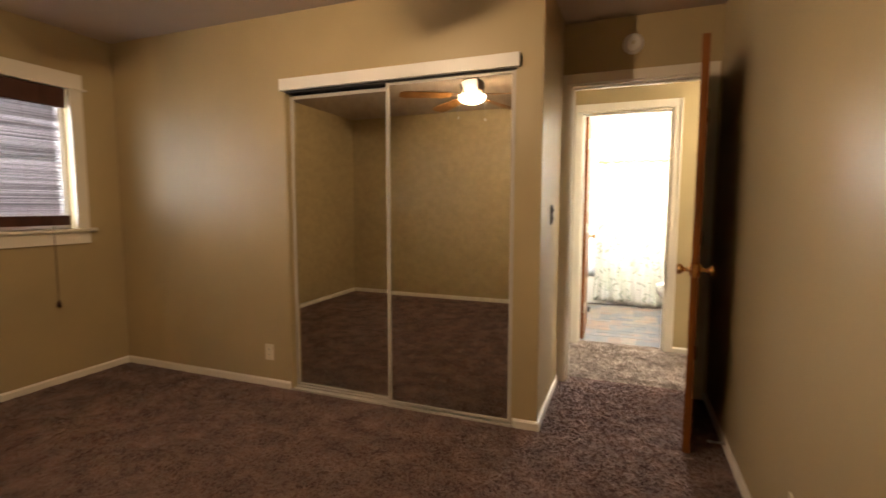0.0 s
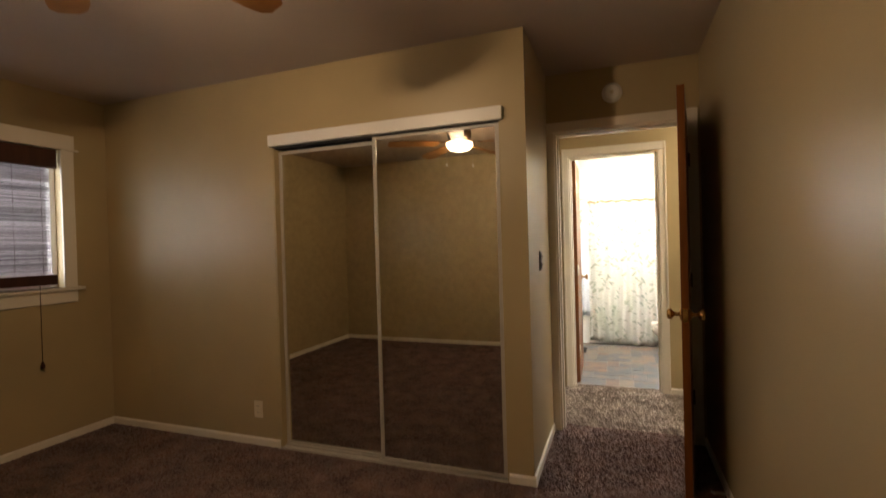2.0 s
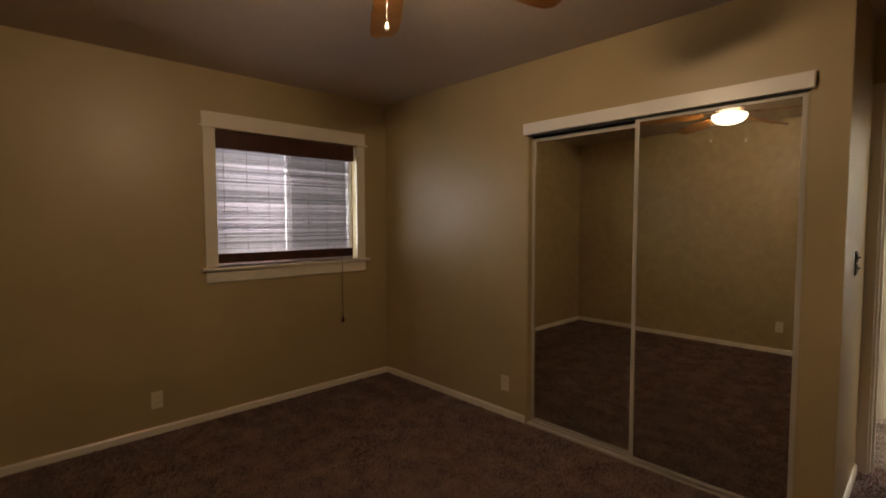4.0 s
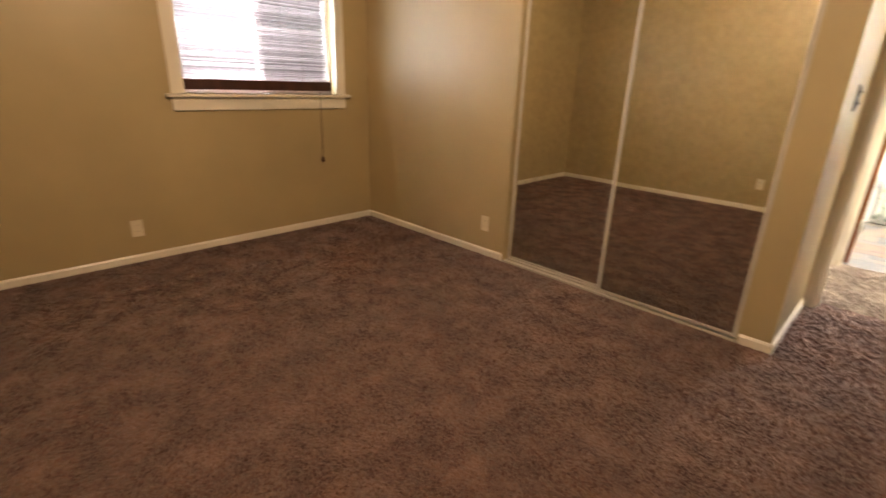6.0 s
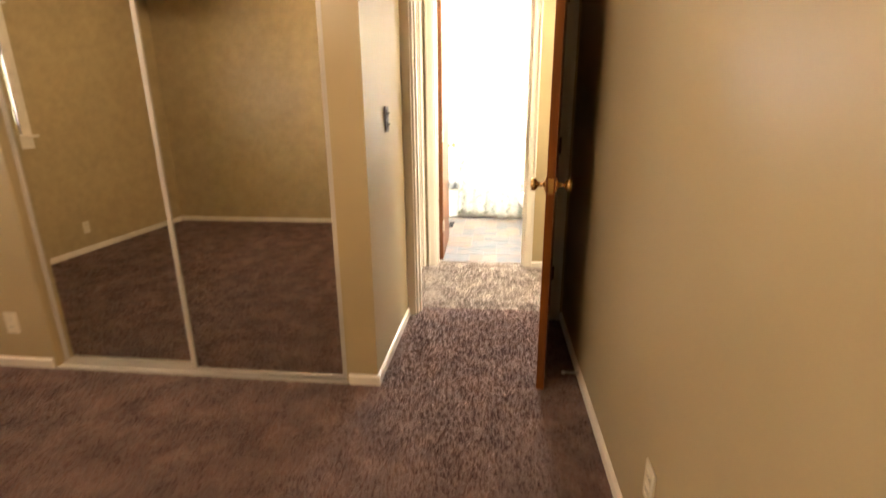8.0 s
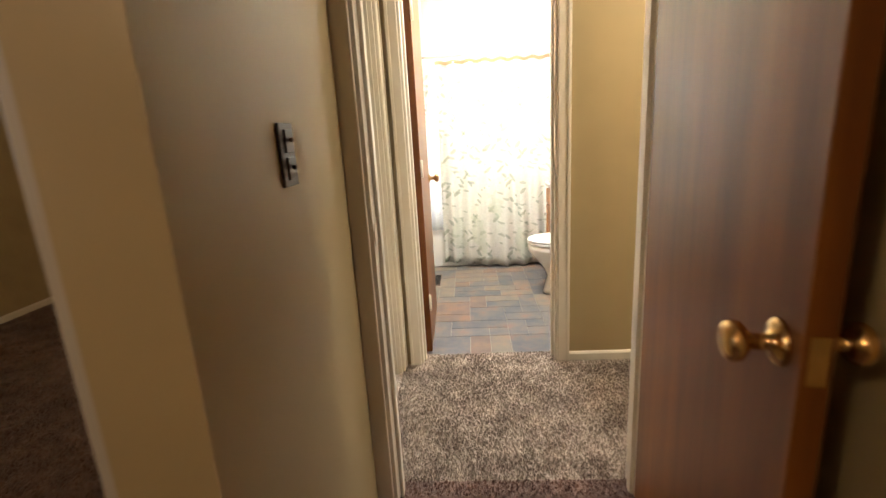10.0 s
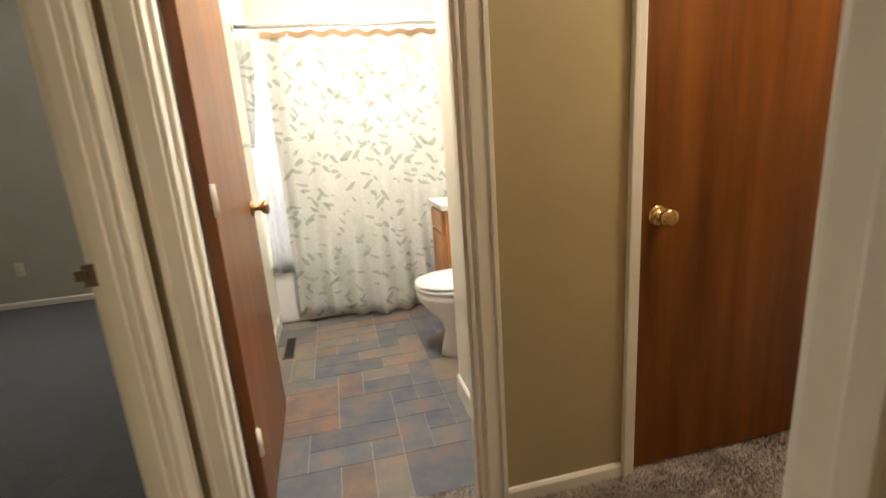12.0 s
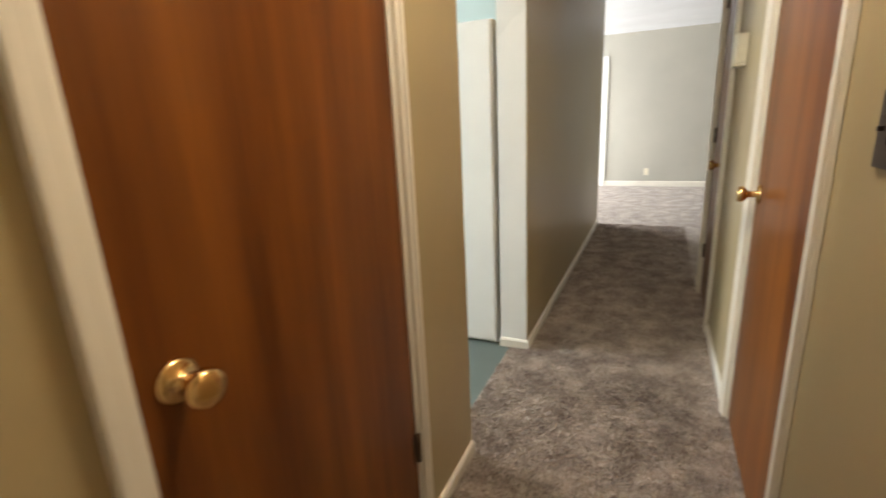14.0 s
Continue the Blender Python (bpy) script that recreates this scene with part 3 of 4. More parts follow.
# ---- bedroom window with woven blind ----
win = thing("window_1", Matrix.Identity(4), "ivory framed window with a dark woven blind", "window", "", "structure")
x = XW
wy0, wy1, wz0, wz1 = 1.43, 2.615, 1.10, 2.09
part("side_casing", boxed((x + 0.0005, wy0 - 0.08, wz0), (x + 0.018, wy0 + 0.004, wz1), 0.003), TRIM, win)
part("side_casing", boxed((x + 0.0005, wy1 - 0.004, wz0), (x + 0.018, wy1 + 0.08, wz1), 0.003), TRIM, win)
part("head_casing", boxed((x + 0.0005, wy0 - 0.085, wz1 + 0.012), (x + 0.02, wy1 + 0.085, wz1 + 0.112), 0.003), TRIM, win)
part("head_fillet", boxed((x + 0.0005, wy0 - 0.11, wz1), (x + 0.03, wy1 + 0.11, wz1 + 0.012), 0.003), TRIM, win)
part("window_sill", boxed((x - 0.10, wy0 - 0.11, wz0 - 0.022), (x + 0.05, wy1 + 0.115, wz0), 0.005), TRIM, win)
part("apron", boxed((x + 0.0005, wy0 - 0.08, wz0 - 0.11), (x + 0.018, wy1 + 0.08, wz0 - 0.0225), 0.003), TRIM, win)
part("window_frame", box(box(box(boxed((x - 0.12, wy0 + 0.001, wz0 + 0.001), (x - 0.07, wy0 + 0.035, wz1 - 0.001), 0.003), (x - 0.12, wy1 - 0.035, wz0 + 0.001), (x - 0.07, wy1 - 0.001, wz1 - 0.001), 0.003),
                             (x - 0.12, wy0 + 0.035, wz1 - 0.036), (x - 0.07, wy1 - 0.035, wz1 - 0.001)), (x - 0.12, wy0 + 0.035, wz0 + 0.001), (x - 0.07, wy1 - 0.035, wz0 + 0.036)), WHITE, win)
part("meeting_rail", boxed((x - 0.11, 2.0, wz0 + 0.036), (x - 0.08, 2.045, wz1 - 0.036), 0.003), WHITE, win)
for a, b in ((wy0 + 0.035, 2.0), (2.045, wy1 - 0.035)):
    pane = part("pane", boxed((x - 0.097, a, wz0 + 0.036), (x - 0.093, b, wz1 - 0.036)), GLASS, win)
    pane.visible_shadow = False
screen = part("insect_screen", boxed((x - 0.117, 2.045, wz0 + 0.036), (x - 0.115, wy1 - 0.035, wz1 - 0.036)), SCREEN, win, "grey insect screen")

blind = thing("window_blind", pose(x, 0, 0), "dark brown woven reed roman blind, lowered", "blind")
by0, by1 = wy0 + 0.008, 2.560
part("valance", boxed((-0.045, by0, 1.955), (-0.004, by1 + 0.035, 2.086), 0.004), BLINDWOOD, blind, "dark stained valance")
part("bottom_rail", boxed((-0.045, by0, 1.125), (-0.010, by1 + 0.02, 1.195), 0.006), BLINDWOOD, blind, "dark stained bottom fold")
rng = random.Random(4)
bm = bmesh.new()
z = 1.195
while z < 1.955:
    h = rng.uniform(0.0042, 0.0085)
    d = rng.uniform(-0.0015, 0.0015)
    box(bm, (-0.030 + d, by0 + rng.uniform(0, 0.004), z), (-0.027 + d, by1 - rng.uniform(0, 0.005), z + h))
    z += h + rng.choice((0.0006, 0.0010, 0.0018, 0.0032))
reeds = part("reed", bm, REED, blind, "thin woven reeds")
tagged(reeds, kind="stuff")
for k in range(7):
    yy = by0 + 0.06 + k * (by1 - by0 - 0.12) / 6
    part("weaving_cord", boxed((-0.026, yy, 1.19), (-0.0245, yy + 0.002, 1.957)), BLINDWOOD, blind)
cord = lathe([(0, 0), (0.0022, 0), (0.0022, 0.55), (0, 0.55)], Matrix.Translation((0.03, 2.445, 0.60)), 6)
part("pull_cord", cord, BLINDWOOD, blind, "dark pull cord")
part("cord_tassel", lathe([(0, 0), (0.012, 0.004), (0.014, 0.02), (0.008, 0.04), (0.003, 0.05), (0, 0.05)], Matrix.Translation((0.03, 2.445, 0.555)), 12), BLINDWOOD, blind, "dark wooden tassel")

# ---- ceiling fan with light ----
FX, FY = -1.083, 1.23
fan = thing("ceiling_fan", pose(FX, FY, H), "five-blade ceiling fan with lit frosted bowl light", "ceiling fan")
part("canopy", lathe([(0, 0), (0.085, 0), (0.085, -0.015), (0.07, -0.04), (0.05, -0.05), (0, -0.05)]), BRONZE, fan, "bronze canopy")
part("motor_housing", lathe([(0, -0.05), (0.05, -0.05), (0.10, -0.075), (0.115, -0.10), (0.115, -0.15), (0.09, -0.185), (0.06, -0.195), (0, -0.195)]), BRONZE, fan, "bronze motor housing")
part("light_fitter", lathe([(0, -0.195), (0.05, -0.195), (0.055, -0.199), (0.04, -0.204), (0, -0.204)]), BRONZE, fan, "bronze light fitter")
bowl = part("glass_bowl", lathe([(0.126, -0.206), (0.130, -0.214), (0.122, -0.240), (0.098, -0.262), (0.06, -0.278), (0.02, -0.285), (0, -0.286)]), BULB, fan, "lit frosted glass bowl")
bowl.visible_shadow = False
bulb = new("fan_bulb", bpy.data.lights.new("fan_bulb", "POINT"))
bulb.data.energy, bulb.data.color, bulb.data.shadow_soft_size = FAN_WATTS, (1.0, 0.70, 0.43), 0.03
bulb.location = (FX, FY, H - 0.228)
for k in range(5):
    ang = 75 + 72 * k
    bm = bmesh.new()
    rows = []
    for r, w in ((0.20, 0.045), (0.24, 0.055), (0.45, 0.064), (0.60, 0.068), (0.655, 0.060), (0.685, 0.035)):
        rows.append([bm.verts.new((r, s * w, zz)) for s, zz in ((-1, 0.003), (1, 0.003), (1, -0.003), (-1, -0.003))])
    for a, b in zip(rows, rows[1:]):
        for i in range(4):
            bm.faces.new((a[i], a[(i + 1) % 4], b[(i + 1) % 4], b[i]))
    bm.faces.new(rows[0])
    bm.faces.new(rows[-1][::-1])
    bm.transform(pose(0, 0, -0.203, 0, 0, ang) @ pose(0, 0, 0, -11, 2.2))
    part("blade", bm, BLADEWOOD, fan, "honey-brown veneer blade")
    bm = box(boxed((0.09, -0.014, -0.004), (0.21, 0.014, 0.002), 0.002), (0.20, -0.035, -0.009), (0.28, 0.035, -0.004), 0.002)
    bm.transform(pose(0, 0, -0.194, 0, 0, ang) @ pose(0, 0, 0, -11, 2.2))
    part("blade_iron", bm, BRONZE, fan, "bronze blade bracket")
for dx, dy, length in ((-0.117, 0.048, 0.19), (0.094, -0.12, 0.19)):
    bm = bmesh.new()
    for i in range(int(length / 0.006)):
        bmesh.ops.create_icosphere(bm, subdivisions=1, radius=0.0022, matrix=Matrix.Translation((dx, dy, -0.205 - i * 0.006)))
    part("pull_chain", bm, NICKEL, fan, "beaded pull chain")
    part("chain_pull", lathe([(0, 0), (0.007, 0.002), (0.008, 0.012), (0.004, 0.026), (0, 0.028)], Matrix.Translation((dx, dy, -0.232 - length)), 12), WHITEPLASTIC, fan, "small white chain pull")


# ---- ceiling lights of hall and bathroom ----
def dome_light(at, label, glow):
    th = thing("ceiling_light", at, label, "ceiling light")
    part("base", lathe([(0, 0), (0.15, 0), (0.15, -0.02), (0, -0.02)]), WHITEPLASTIC, th)
    part("diffuser", lathe([(0.14, -0.0205), (0.135, -0.045), (0.10, -0.075), (0.05, -0.09), (0, -0.094)]), glow, th, "lit frosted glass dome")


dome_light(pose(1.72, 4.36, H), "round frosted ceiling light in the hall", glowing("hall_lamp_glass", (1.0, 0.875, 0.69), 122.0))
dome_light(pose(0.50, 5.42, H), "round frosted ceiling light in the bathroom", glowing("bath_lamp_glass", (1.0, 0.955, 0.88), 225.0))


# ---- small fixtures of the bedroom ----
def outlet(at, label="ivory duplex outlet on the khaki wall", name="wall_outlet", blank=False):
    """A wall plate that looks along its own -y."""
    th = thing(name, at, label, "outlet", "wall outlets")
    part("cover_plate", boxed((-0.035, -0.006, -0.057), (0.035, -0.0004, 0.057), 0.003), PLATE, th)
    if not blank:
        for z in (-0.021, 0.021):
            s = part("socket", boxed((-0.016, -0.008, z - 0.014), (0.016, -0.006, z + 0.014), 0.003), PLATE, th)
            part("slot", box(boxed((-0.008, -0.0085, z - 0.004), (-0.006, -0.0079, z + 0.006)), (0.006, -0.0085, z - 0.004), (0.008, -0.0079, z + 0.006)), DARKHOLE, s)
    return th


outlet(pose(-2.01, YC, 0.245))
outlet(pose(XW, 1.02, 0.235, 0, 0, 90))
outlet(pose(XE, 2.09, 0.285, 0, 0, -90))
outlet(pose(-1.0, YS, 0.29, 0, 0, 180))
outlet(pose(XF, 4.38, 0.245, 0, 0, -90), "white outlet on the greige wall")
outlet(pose(-2.35, 8.04, 0.33), "white outlet on the greige wall")


def switch(at, material, label, two=True):
    th = thing("light_switch", at, label, "switch")
    part("cover_plate", boxed((-0.036, -0.007, -0.06), (0.036, -0.0004, 0.06), 0.003), material, th)
    for z in ((-0.026, 0.026) if two else (0,)):
        r = part("rocker", boxed((-0.018, -0.011, z - 0.022), (0.018, -0.007, z + 0.022), 0.002), material, th)
        part("toggle", boxed((-0.004, -0.019, z - 0.002), (0.004, -0.011, z + 0.006), 0.001), material, r)
    return th


switch(pose(XR, 3.33, 1.215, 0, 0, 90), DARKPLATE, "dark brown double switch plate")
switch(pose(1.82, YH, 1.185, 0, 0, 180), DARKPLATE, "dark brown switch plate on the hall wall", False)
switch(pose(0.74, 5.22, 1.25, 0, 0, -90), WHITEPLASTIC, "white bathroom switch plate")

smoke = thing("smoke_detector", pose(0.30, YD, 2.32, 90), "round white smoke detector above the bedroom door", "smoke detector")
part("base_ring", lathe([(0, 0), (0.065, 0), (0.065, 0.012), (0.055, 0.014), (0, 0.014)]), WHITEPLASTIC, smoke)
part("cover", lathe([(0.055, 0.014), (0.055, 0.026), (0.045, 0.034), (0.02, 0.037), (0, 0.037)]), WHITEPLASTIC, smoke)
part("sounder_vent", lathe([(0, 0.037), (0.012, 0.0375), (0.012, 0.040), (0, 0.040)]), PLATE, smoke)

stop = thing("door_stop_spring", pose(XE - 0.0125, 3.06, 0.045, 0, -90), "spring door stop on the baseboard", "door stop")
part("spring", lathe([(0, 0), (0.010, 0), (0.010, 0.006), (0.006, 0.008), (0.006, 0.065), (0, 0.065)], None, 12), NICKEL, stop)
part("rubber_tip", lathe([(0, 0.065), (0.008, 0.065), (0.008, 0.078), (0.005, 0.08), (0, 0.08)], None, 12), WHITEPLASTIC, stop)

# ---- bathroom ----
curtain = thing("shower_curtain", Matrix.Identity(4), "cream shower curtain printed with grey-green leaves", "shower curtain")
bm = bmesh.new()
nx, nz = 150, 26
cols = []
for i in range(nx + 1):
    u = i / nx
    px = -0.045 + 1.47 * u
    col = []
    for j in range(nz + 1):
        v = j / nz
        amp = 0.012 + 0.022 * (1 - v)
        py = 6.69 + amp * math.sin(u * 62 + 0.8 * math.sin(v * 3 + u * 9)) + 0.015 * math.sin(u * 11 + v * 2) - 0.03 * (1 - v) * math.sin(u * 5)
        pz = 0.035 + 0.02 * math.sin(u * 9 + 1) + v * (1.805 - 0.035)
        col.append((px, py, pz))
    cols.append(col)
front = [[bm.verts.new(p) for p in c] for c in cols]
for a, b in zip(front, front[1:]):
    for j in range(nz):
        bm.faces.new((a[j], b[j], b[j + 1], a[j + 1]))
cloth = part("cloth", bm, CLOTH, curtain, smooth=True)
md = cloth.modifiers.new("thick", "SOLIDIFY")
md.thickness = 0.0015
bm = bmesh.new()
hem = []
for i in range(121):
    u = i / 120
    px, py = -0.045 + 1.47 * u, 6.682 + 0.012 * math.sin(u * 62) + 0.015 * math.sin(u * 11 + 2)
    low = 1.802 + 0.007 * math.sin(u * 70)
    hem.append([bm.verts.new(p) for p in ((px, py, low), (px, py, low + 0.03), (px, py + 0.006, low + 0.03), (px, py + 0.006, low))])
for a, b in zip(hem, hem[1:]):
    for k in range(4):
        bm.faces.new((a[k], a[(k + 1) % 4], b[(k + 1) % 4], b[k]))
bm.faces.new(hem[0])
bm.faces.new(hem[-1][::-1])
part("header_hem", bm, painted("hem_print", (0.40, 0.25, 0.14), 0.8, 0.2, 90, 0.6), curtain, "patterned tan top hem")
bm = bmesh.new()
edge = []
for j in range(15):
    v = j / 14
    wide = 0.095 * (1 - v) ** 0.8 + 0.012
    edge.append([bm.verts.new((-0.182 + wide * k / 6, 6.668 + 0.012 * math.sin(k * 2.1), 1.80 - 0.62 * v)) for k in range(7)])
for a, b in zip(edge, edge[1:]):
    for k in range(6):
        bm.faces.new((a[k], a[k + 1], b[k + 1], b[k]))
gather = part("gathered_edge", bm, CLOTH, curtain, "printed cloth edge gathered at the wall", smooth=True)
md = gather.modifiers.new("thick", "SOLIDIFY")
md.thickness = 0.0015
rod = thing("curtain_rod", pose(0, 6.69, 1.865), "chrome shower curtain rod between the walls", "curtain rod")
part("rod", lathe([(0, -0.189), (0.0125, -0.189), (0.0125, 1.449), (0, 1.449)], pose(0, 0, 0, 0, 90)), NICKEL, rod)
part("flange", lathe([(0, -0.189), (0.03, -0.189), (0.03, -0.175), (0, -0.175)], pose(0, 0, 0, 0, 90)), NICKEL, rod)
for k in range(12):
    bm = bmesh.new()
    pts = [(-0.02 + k * 0.127, 0.02 * math.sin(math.tau * i / 14), -0.004 + 0.026 * math.cos(math.tau * i / 14)) for i in range(14)]
    ring = [[bm.verts.new((p[0] + 0.0018 * math.cos(a), p[1] * (1 + 0.09 * math.sin(a)), p[2] + 0.0018 * math.sin(a))) for a in (0, 2.09, 4.19)] for p in pts]
    for i in range(14):
        for j in range(3):
            bm.faces.new((ring[i][j], ring[i][(j + 1) % 3], ring[(i + 1) % 14][(j + 1) % 3], ring[(i + 1) % 14][j]))
    part("ring", bm, NICKEL, rod)

liner = thing("shower_liner", Matrix.Identity(4), "white translucent shower liner hanging inside the tub", "shower liner")
bm = bmesh.new()
front = []
for i in range(41):
    u = i / 40
    front.append([bm.verts.new((-0.175 + 0.26 * u, 6.735 + 0.012 * math.sin(u * 22) * (1.2 - j / 8), 0.36 + j / 8 * 1.45)) for j in range(9)])
for a, b in zip(front, front[1:]):
    for j in range(8):
        bm.faces.new((a[j], b[j], b[j + 1], a[j + 1]))
sheet = part("sheet", bm, LINER, liner, smooth=True)
md = sheet.modifiers.new("thick", "SOLIDIFY")
md.thickness = 0.001

tub = thing("bathtub", Matrix.Identity(4), "white bathtub behind the curtain", "bathtub")
part("apron", boxed((-0.188, 6.76, 0.0), (1.448, 6.775, 0.38), 0.012), CERAMIC, tub)
part("rim", box(box(boxed((-0.188, 6.755, 0.38), (1.448, 6.80, 0.41), 0.01), (-0.188, 7.37, 0.38), (1.448, 7.448, 0.41), 0.01), (-0.188, 6.80, 0.38), (-0.10, 7.37, 0.41), 0.01), CERAMIC, tub)
part("basin", boxed((-0.188, 6.776, 0.0), (1.448, 7.448, 0.10), 0.01), CERAMIC, tub)


def ellipse_loft(rows, steps=32):
    """A body lofted through flat ovals (centre x, half length, half width, z), rounder at the +x end."""
    bm = bmesh.new()
    rings = []
    for cx, a, b, z in rows:
        ring = []
        for i in range(steps):
            th = math.tau * i / steps
            c, s = math.cos(th), math.sin(th)
            ring.append(bm.verts.new((cx + a * c * (0.85 if c > 0 else 1.0), b * s, z)))
        rings.append(ring)
    for p, q in zip(rings, rings[1:]):
        for i in range(steps):
            j = (i + 1) % steps
            bm.faces.new((p[i], p[j], q[j], q[i]))
    bm.faces.new(rings[0][::-1])
    bm.faces.new(rings[-1])
    return bm


# the toilet faces west; its own -x is the front
toilet = thing("toilet", pose(0.885, 5.93, -0.004), "white two-piece toilet with closed lid", "toilet")
part("bowl", ellipse_loft([(0.06, 0.20, 0.105, 0.0), (0.06, 0.19, 0.10, 0.04), (0.06, 0.165, 0.09, 0.14), (0.05, 0.18, 0.105, 0.20), (0.02, 0.22, 0.15, 0.28), (0.0, 0.245, 0.178, 0.345), (0.0, 0.25, 0.185, 0.385), (0.0, 0.24, 0.175, 0.392)]), CERAMIC, toilet, smooth=True)
part("seat", ellipse_loft([(0.0, 0.245, 0.182, 0.393), (0.0, 0.255, 0.19, 0.398), (0.0, 0.255, 0.19, 0.408), (0.0, 0.248, 0.183, 0.413)]), WHITEPLASTIC, toilet, smooth=True)
part("lid", ellipse_loft([(0.0, 0.243, 0.178, 0.416), (0.0, 0.254, 0.188, 0.420), (0.0, 0.252, 0.186, 0.432), (0.01, 0.20, 0.14, 0.440)]), WHITEPLASTIC, toilet, smooth=True)
part("tank", boxed((0.26, -0.23, 0.37), (0.46, 0.23, 0.73), 0.025), CERAMIC, toilet)
part("tank_lid", boxed((0.25, -0.24, 0.731), (0.47, 0.24, 0.765), 0.012), CERAMIC, toilet)
part("pedestal_rear", boxed((0.16, -0.10, 0.0), (0.42, 0.10, 0.369), 0.03), CERAMIC, toilet)
part("flush_lever", boxed((0.235, 0.12, 0.66), (0.25, 0.20, 0.675), 0.003), NICKEL, toilet, "chrome flush lever")

vanity = thing("vanity_cabinet", pose(0.90, 6.28, -0.004), "honey oak bathroom vanity with raised door", "vanity")
part("body", boxed((0.0, 0.0, 0.0), (0.52, 0.35, 0.745), 0.003), OAK, vanity)
part("drawer_front", boxed((-0.018, 0.02, 0.60), (-0.0005, 0.33, 0.725), 0.005), OAK, vanity)
d = part("door", box(box(box(boxed((-0.018, 0.02, 0.10), (-0.0005, 0.07, 0.585), 0.004), (-0.018, 0.28, 0.10), (-0.0005, 0.33, 0.585), 0.004), (-0.018, 0.07, 0.10), (-0.0005, 0.28, 0.15), 0.004), (-0.018, 0.07, 0.535), (-0.0005, 0.28, 0.585), 0.004), OAK, vanity)
part("door_panel", boxed((-0.012, 0.065, 0.145), (-0.001, 0.285, 0.54), 0.006), OAK, d)
part("door_knob", lathe([(0, 0), (0.005, 0), (0.006, 0.012), (0.014, 0.018), (0.012, 0.026), (0, 0.028)], pose(-0.018, 0.285, 0.50, 0, -90), 14), NICKEL, d, "round metal knob")
counter = tagged(part("worktop", boxed((0.875, 6.25, 0.742), (1.445, 6.645, 0.775), 0.008), CERAMIC), "white moulded vanity top on the oak cabinet", "vanity top")

vent = thing("floor_register", Matrix.Identity(4), "brown metal floor register by the tub", "floor vent")
part("register_frame", boxed((-0.13, 6.18, -0.0015), (-0.065, 6.48, 0.004), 0.001), BRONZE, vent)
for k in range(14):
    part("louver", boxed((-0.122, 6.195 + k * 0.0195, 0.004), (-0.073, 6.206 + k * 0.0195, 0.0065)), DARKHOLE, vent)

bw = thing("window_2", Matrix.Identity(4), "high frosted bathroom window", "window", "", "structure")
part("window_frame", box(box(box(boxed((0.052, 7.47, 1.252), (0.09, 7.54, 1.798)), (1.11, 7.47, 1.252), (1.148, 7.54, 1.798)), (0.09, 7.47, 1.252), (1.11, 7.54, 1.29)), (0.09, 7.47, 1.76), (1.11, 7.54, 1.798)), WHITE, bw)

# towel bar behind the bathroom door
bar = thing("towel_bar", pose(-0.19, 5.98, 1.20), "small chrome towel bar on the bathroom wall", "towel bar")
part("bar", lathe([(0, -0.05), (0.008, -0.05), (0.008, 0.42), (0, 0.42)], pose(0.055, 0, 0, -90), 12), NICKEL, bar)
for yy in (-0.03, 0.40):
    part("post", lathe([(0, 0.0005), (0.02, 0.0005), (0.018, 0.01), (0.009, 0.015), (0.009, 0.062), (0, 0.062)], pose(0, yy, 0, 0, 90), 12), NICKEL, bar)

# ---- second bedroom's window ----
w2 = thing("window_3", Matrix.Identity(4), "white framed window with a raised dark blind", "window", "", "structure")
part("window_frame", box(box(box(boxed((-1.598, 8.06, 1.152), (-1.55, 8.14, 2.178)), (-0.77, 8.06, 1.152), (-0.722, 8.14, 2.178)), (-1.55, 8.06, 1.152), (-0.77, 8.14, 1.19)), (-1.55, 8.06, 2.14), (-0.77, 8.14, 2.178)), WHITE, w2)
part("casing", box(box(box(boxed((-1.67, 8.02, 1.09), (-1.60, 8.039, 2.25), 0.003), (-0.72, 8.02, 1.09), (-0.65, 8.039, 2.25), 0.003), (-1.60, 8.02, 2.18), (-0.72, 8.039, 2.25), 0.003), (-1.60, 8.02, 1.05), (-0.72, 8.039, 1.15), 0.003), WHITE, w2)
b2 = thing("mini_blind", pose(0, 8.07, 0), "black slatted mini blind in the window", "blind")
part("headrail", boxed((-1.545, -0.03, 2.06), (-0.775, 0.0, 2.138), 0.003), DARKHOLE, b2)
part("bottom_rail", boxed((-1.545, -0.03, 1.215), (-0.775, 0.0, 1.28), 0.003), DARKHOLE, b2)
for k in range(30):
    part("slat", boxed((-1.545, -0.020, 1.30 + k * 0.025), (-0.775, -0.010, 1.3012 + k * 0.025)), WHITEPLASTIC, b2)

# bright haze of daylight outside that window
haze = glowing("daylight_haze", (0.95, 0.98, 1.0), 5.0)
structure("backdrop", boxed((-3.2, 9.4, 0.0), (0.8, 9.44, 4.0)), haze, "white daylight haze outside the window", "backdrop")

# ---- kitchen and living room glimpses ----
# plain white box for the refrigerator beside the hall wall's end
fridge = thing("tall_refrigerator", pose(3.185, 4.985, 0), "plain side of a tall white refrigerator standing on green vinyl", "cabinet")
part("body", boxed((0.024, 0.0, 0.0), (0.62, 0.62, 1.69), 0.003), WHITE, fridge)
part("door", boxed((0.0, 0.004, 0.022), (0.0235, 0.61, 1.685), 0.004), WHITE, fridge)
chime = thing("door_chime", pose(3.43, YH, 1.47, 0, 0, 180), "small ivory door chime box on the hall wall", "door chime")
part("case", boxed((-0.06, -0.045, -0.06), (0.06, -0.0005, 0.06), 0.006), PLATE, chime)
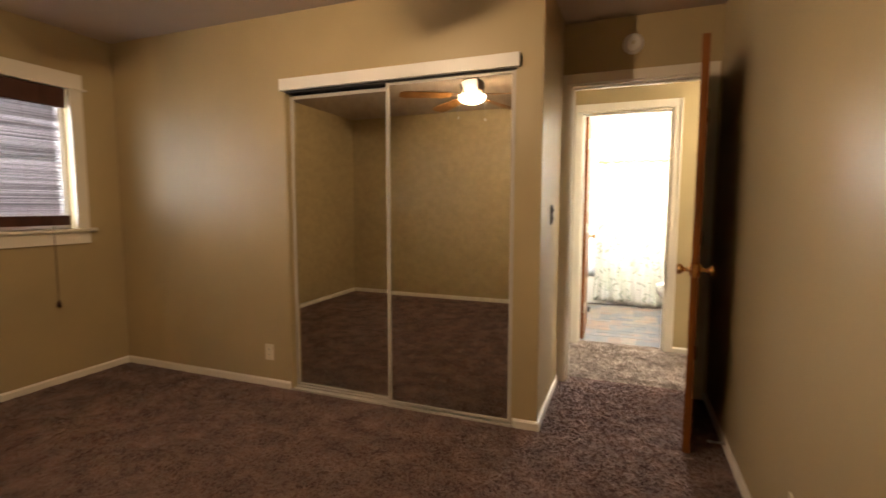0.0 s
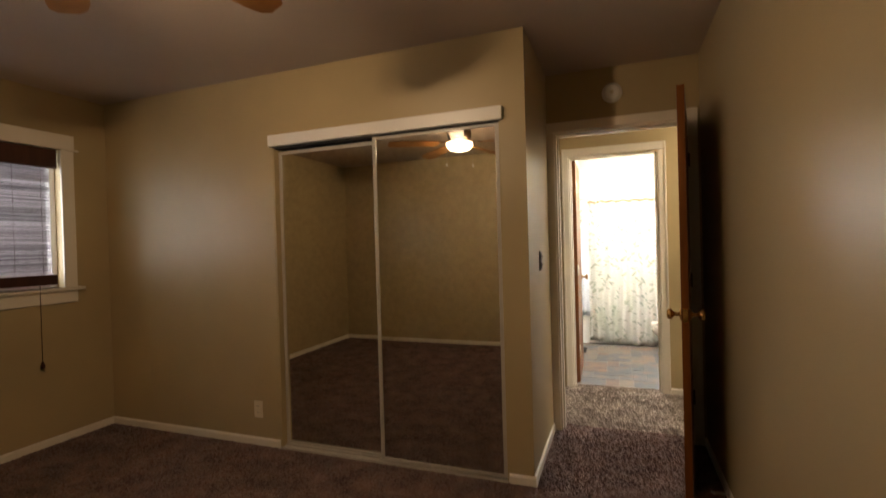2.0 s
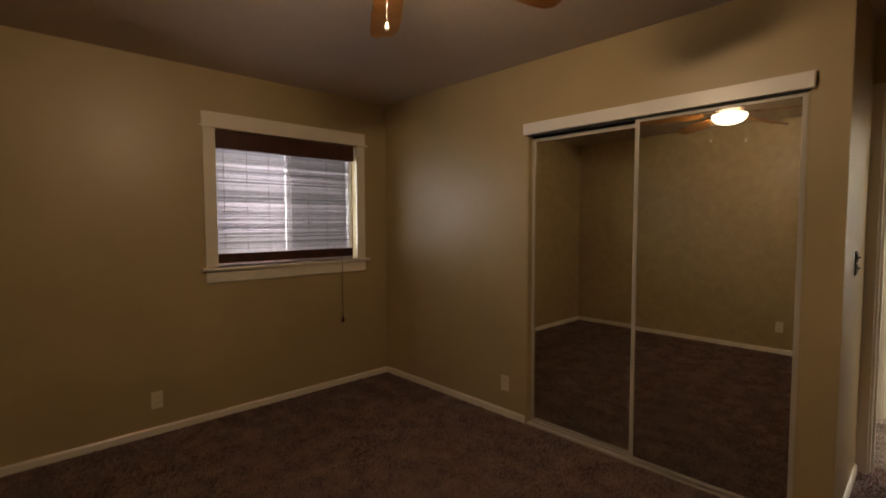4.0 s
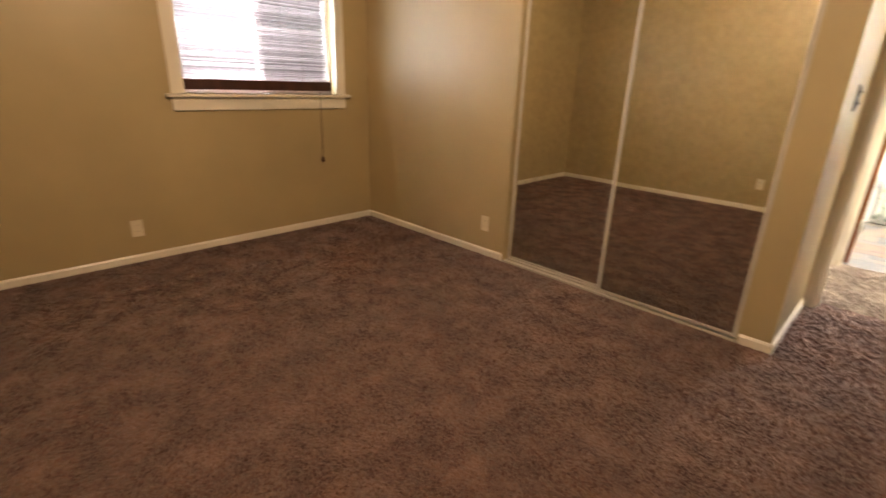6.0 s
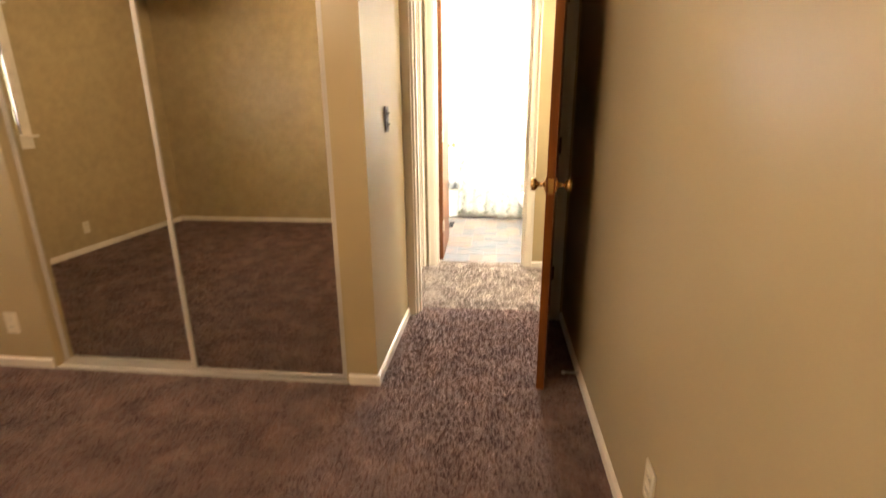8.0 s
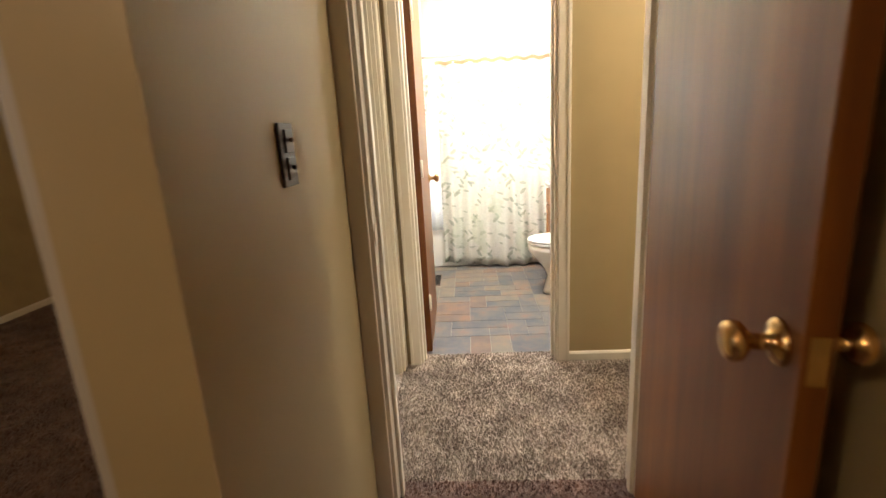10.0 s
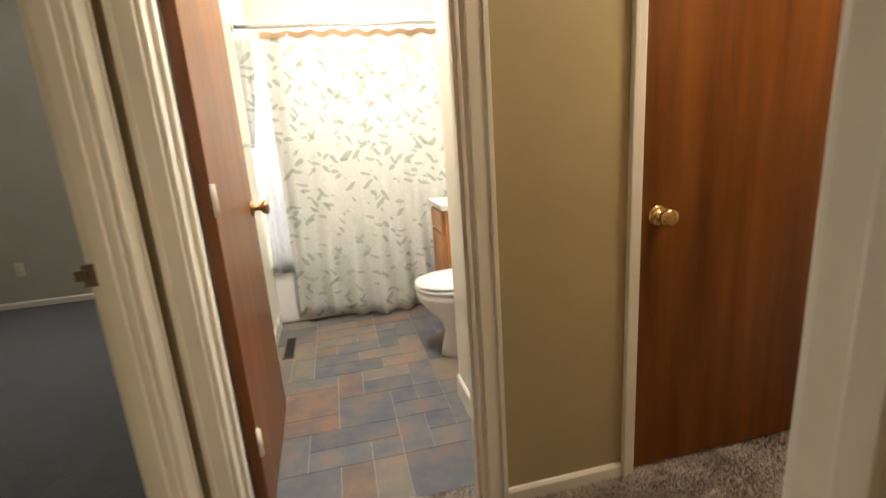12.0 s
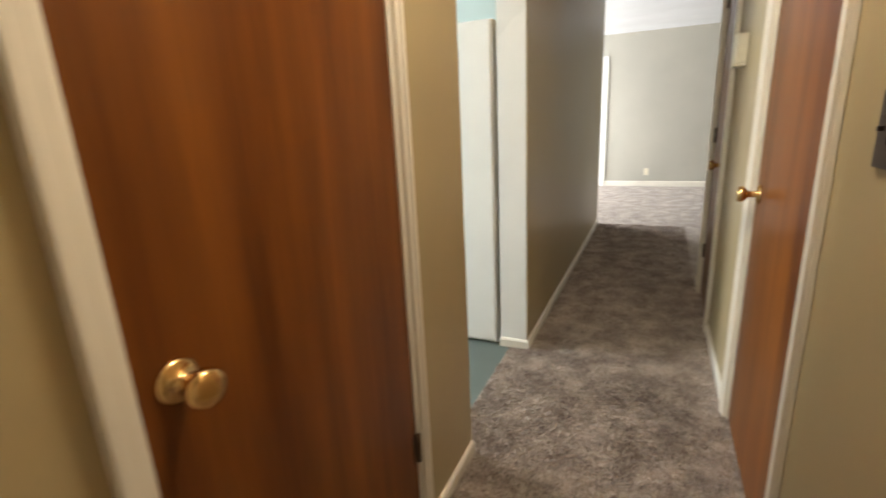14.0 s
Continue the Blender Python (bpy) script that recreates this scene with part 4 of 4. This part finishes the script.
part("lower_lip", boxed((-0.065, -0.05, -0.073), (0.065, -0.0005, -0.061), 0.003), PLATE, chime)

for nm, lo, hi in (("window_4", (2.352, 7.53, 1.052), (3.198, 7.6, 2.098)), ("window_5", (7.102, 8.10, 0.602), (9.098, 8.17, 2.048))):
    th = thing(nm, Matrix.Identity(4), "white framed window onto daylight", "window", "", "structure")
    a, b = Vector(lo), Vector(hi)
    part("window_frame", box(box(box(boxed(a, (a.x + 0.045, b.y, b.z)), (b.x - 0.045, a.y, a.z), b), (a.x + 0.045, a.y, a.z), (b.x - 0.045, b.y, a.z + 0.045)), (a.x + 0.045, a.y, b.z - 0.045), (b.x - 0.045, b.y, b.z)), WHITE, th)

# ---- bathroom floor tiles, laid in a broken pattern ----
rng = random.Random(11)
unit = 0.122
nx, ny = 14, 16
taken = set()
sizes = {}
for j in range(ny):
    for i in range(nx):
        if (i, j) in taken:
            continue
        w, h = rng.choice(((1, 1), (2, 1), (2, 1), (1, 2), (2, 2), (3, 1)))
        while any((i + a, j + b) in taken or i + a >= nx or j + b >= ny for a in range(w) for b in range(h)):
            w, h = (w - 1, h) if w > 1 else (w, h - 1)
        taken |= {(i + a, j + b) for a in range(w) for b in range(h)}
        if (w, h) not in sizes:
            sizes[(w, h)] = mesh_of("tile", boxed((0.0012, 0.0012, -0.0038), (w * unit - 0.0012, h * unit - 0.0012, -0.0005), 0.0008), SLATE)
        t = new("tile", sizes[(w, h)])
        t.parent = floor_bath
        t.location = (-0.188 + i * unit, YN + 0.107 + j * unit, 0)


# ---- shag pile of the carpets ----
def pile(parent, x0, y0, x1, y1, per_m2, material, seed, tall=0.013, wide=0.0056):
    """Short leaning tufts, as one joined mesh, over a stretch of floor."""
    g = np.random.default_rng(seed)
    n = int((x1 - x0) * (y1 - y0) * per_m2)
    root = np.stack([g.uniform(x0, x1, n), g.uniform(y0, y1, n), np.full(n, -0.001)], 1)
    a = g.uniform(0, math.tau, n)
    # the nap leans together in patches
    lay = np.sin(root[:, 0] * 5.1 + 1.3 * np.sin(root[:, 1] * 3.7)) + np.sin(root[:, 1] * 6.3 + root[:, 0] * 2.2) + g.normal(0, 0.9, n)
    lean = np.stack([np.cos(lay * 1.6), np.sin(lay * 1.6), np.zeros(n)], 1) * g.uniform(0.002, 0.011, n)[:, None]
    side = np.stack([np.cos(a), np.sin(a), np.zeros(n)], 1) * (wide * g.uniform(0.7, 1.3, n))[:, None] * 0.5
    up = np.zeros((n, 3))
    up[:, 2] = tall * g.uniform(0.6, 1.15, n)
    v = np.stack([root - side, root + side, root + lean + up + side * 0.7, root + lean + up - side * 0.7], 1).reshape(-1, 3)
    me = bpy.data.meshes.new("carpet_pile")
    me.vertices.add(len(v))
    me.vertices.foreach_set("co", v.ravel())
    me.loops.add(4 * n)
    me.loops.foreach_set("vertex_index", np.arange(4 * n))
    me.polygons.add(n)
    me.polygons.foreach_set("loop_start", np.arange(n) * 4)
    me.update(calc_edges=True)
    me.materials.append(material)
    ob = new("carpet_pile", me)
    ob.parent = parent
    return tagged(ob, "short shag carpet fibres", "", "", "stuff")


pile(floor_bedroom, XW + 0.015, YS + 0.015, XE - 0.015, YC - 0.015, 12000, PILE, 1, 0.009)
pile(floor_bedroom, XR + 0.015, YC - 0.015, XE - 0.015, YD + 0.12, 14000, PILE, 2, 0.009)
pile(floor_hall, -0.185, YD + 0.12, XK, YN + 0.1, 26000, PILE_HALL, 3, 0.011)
pile(floor_hall, XK, YH + 0.015, XL, YN - 0.005, 9000, PILE_HALL, 4)
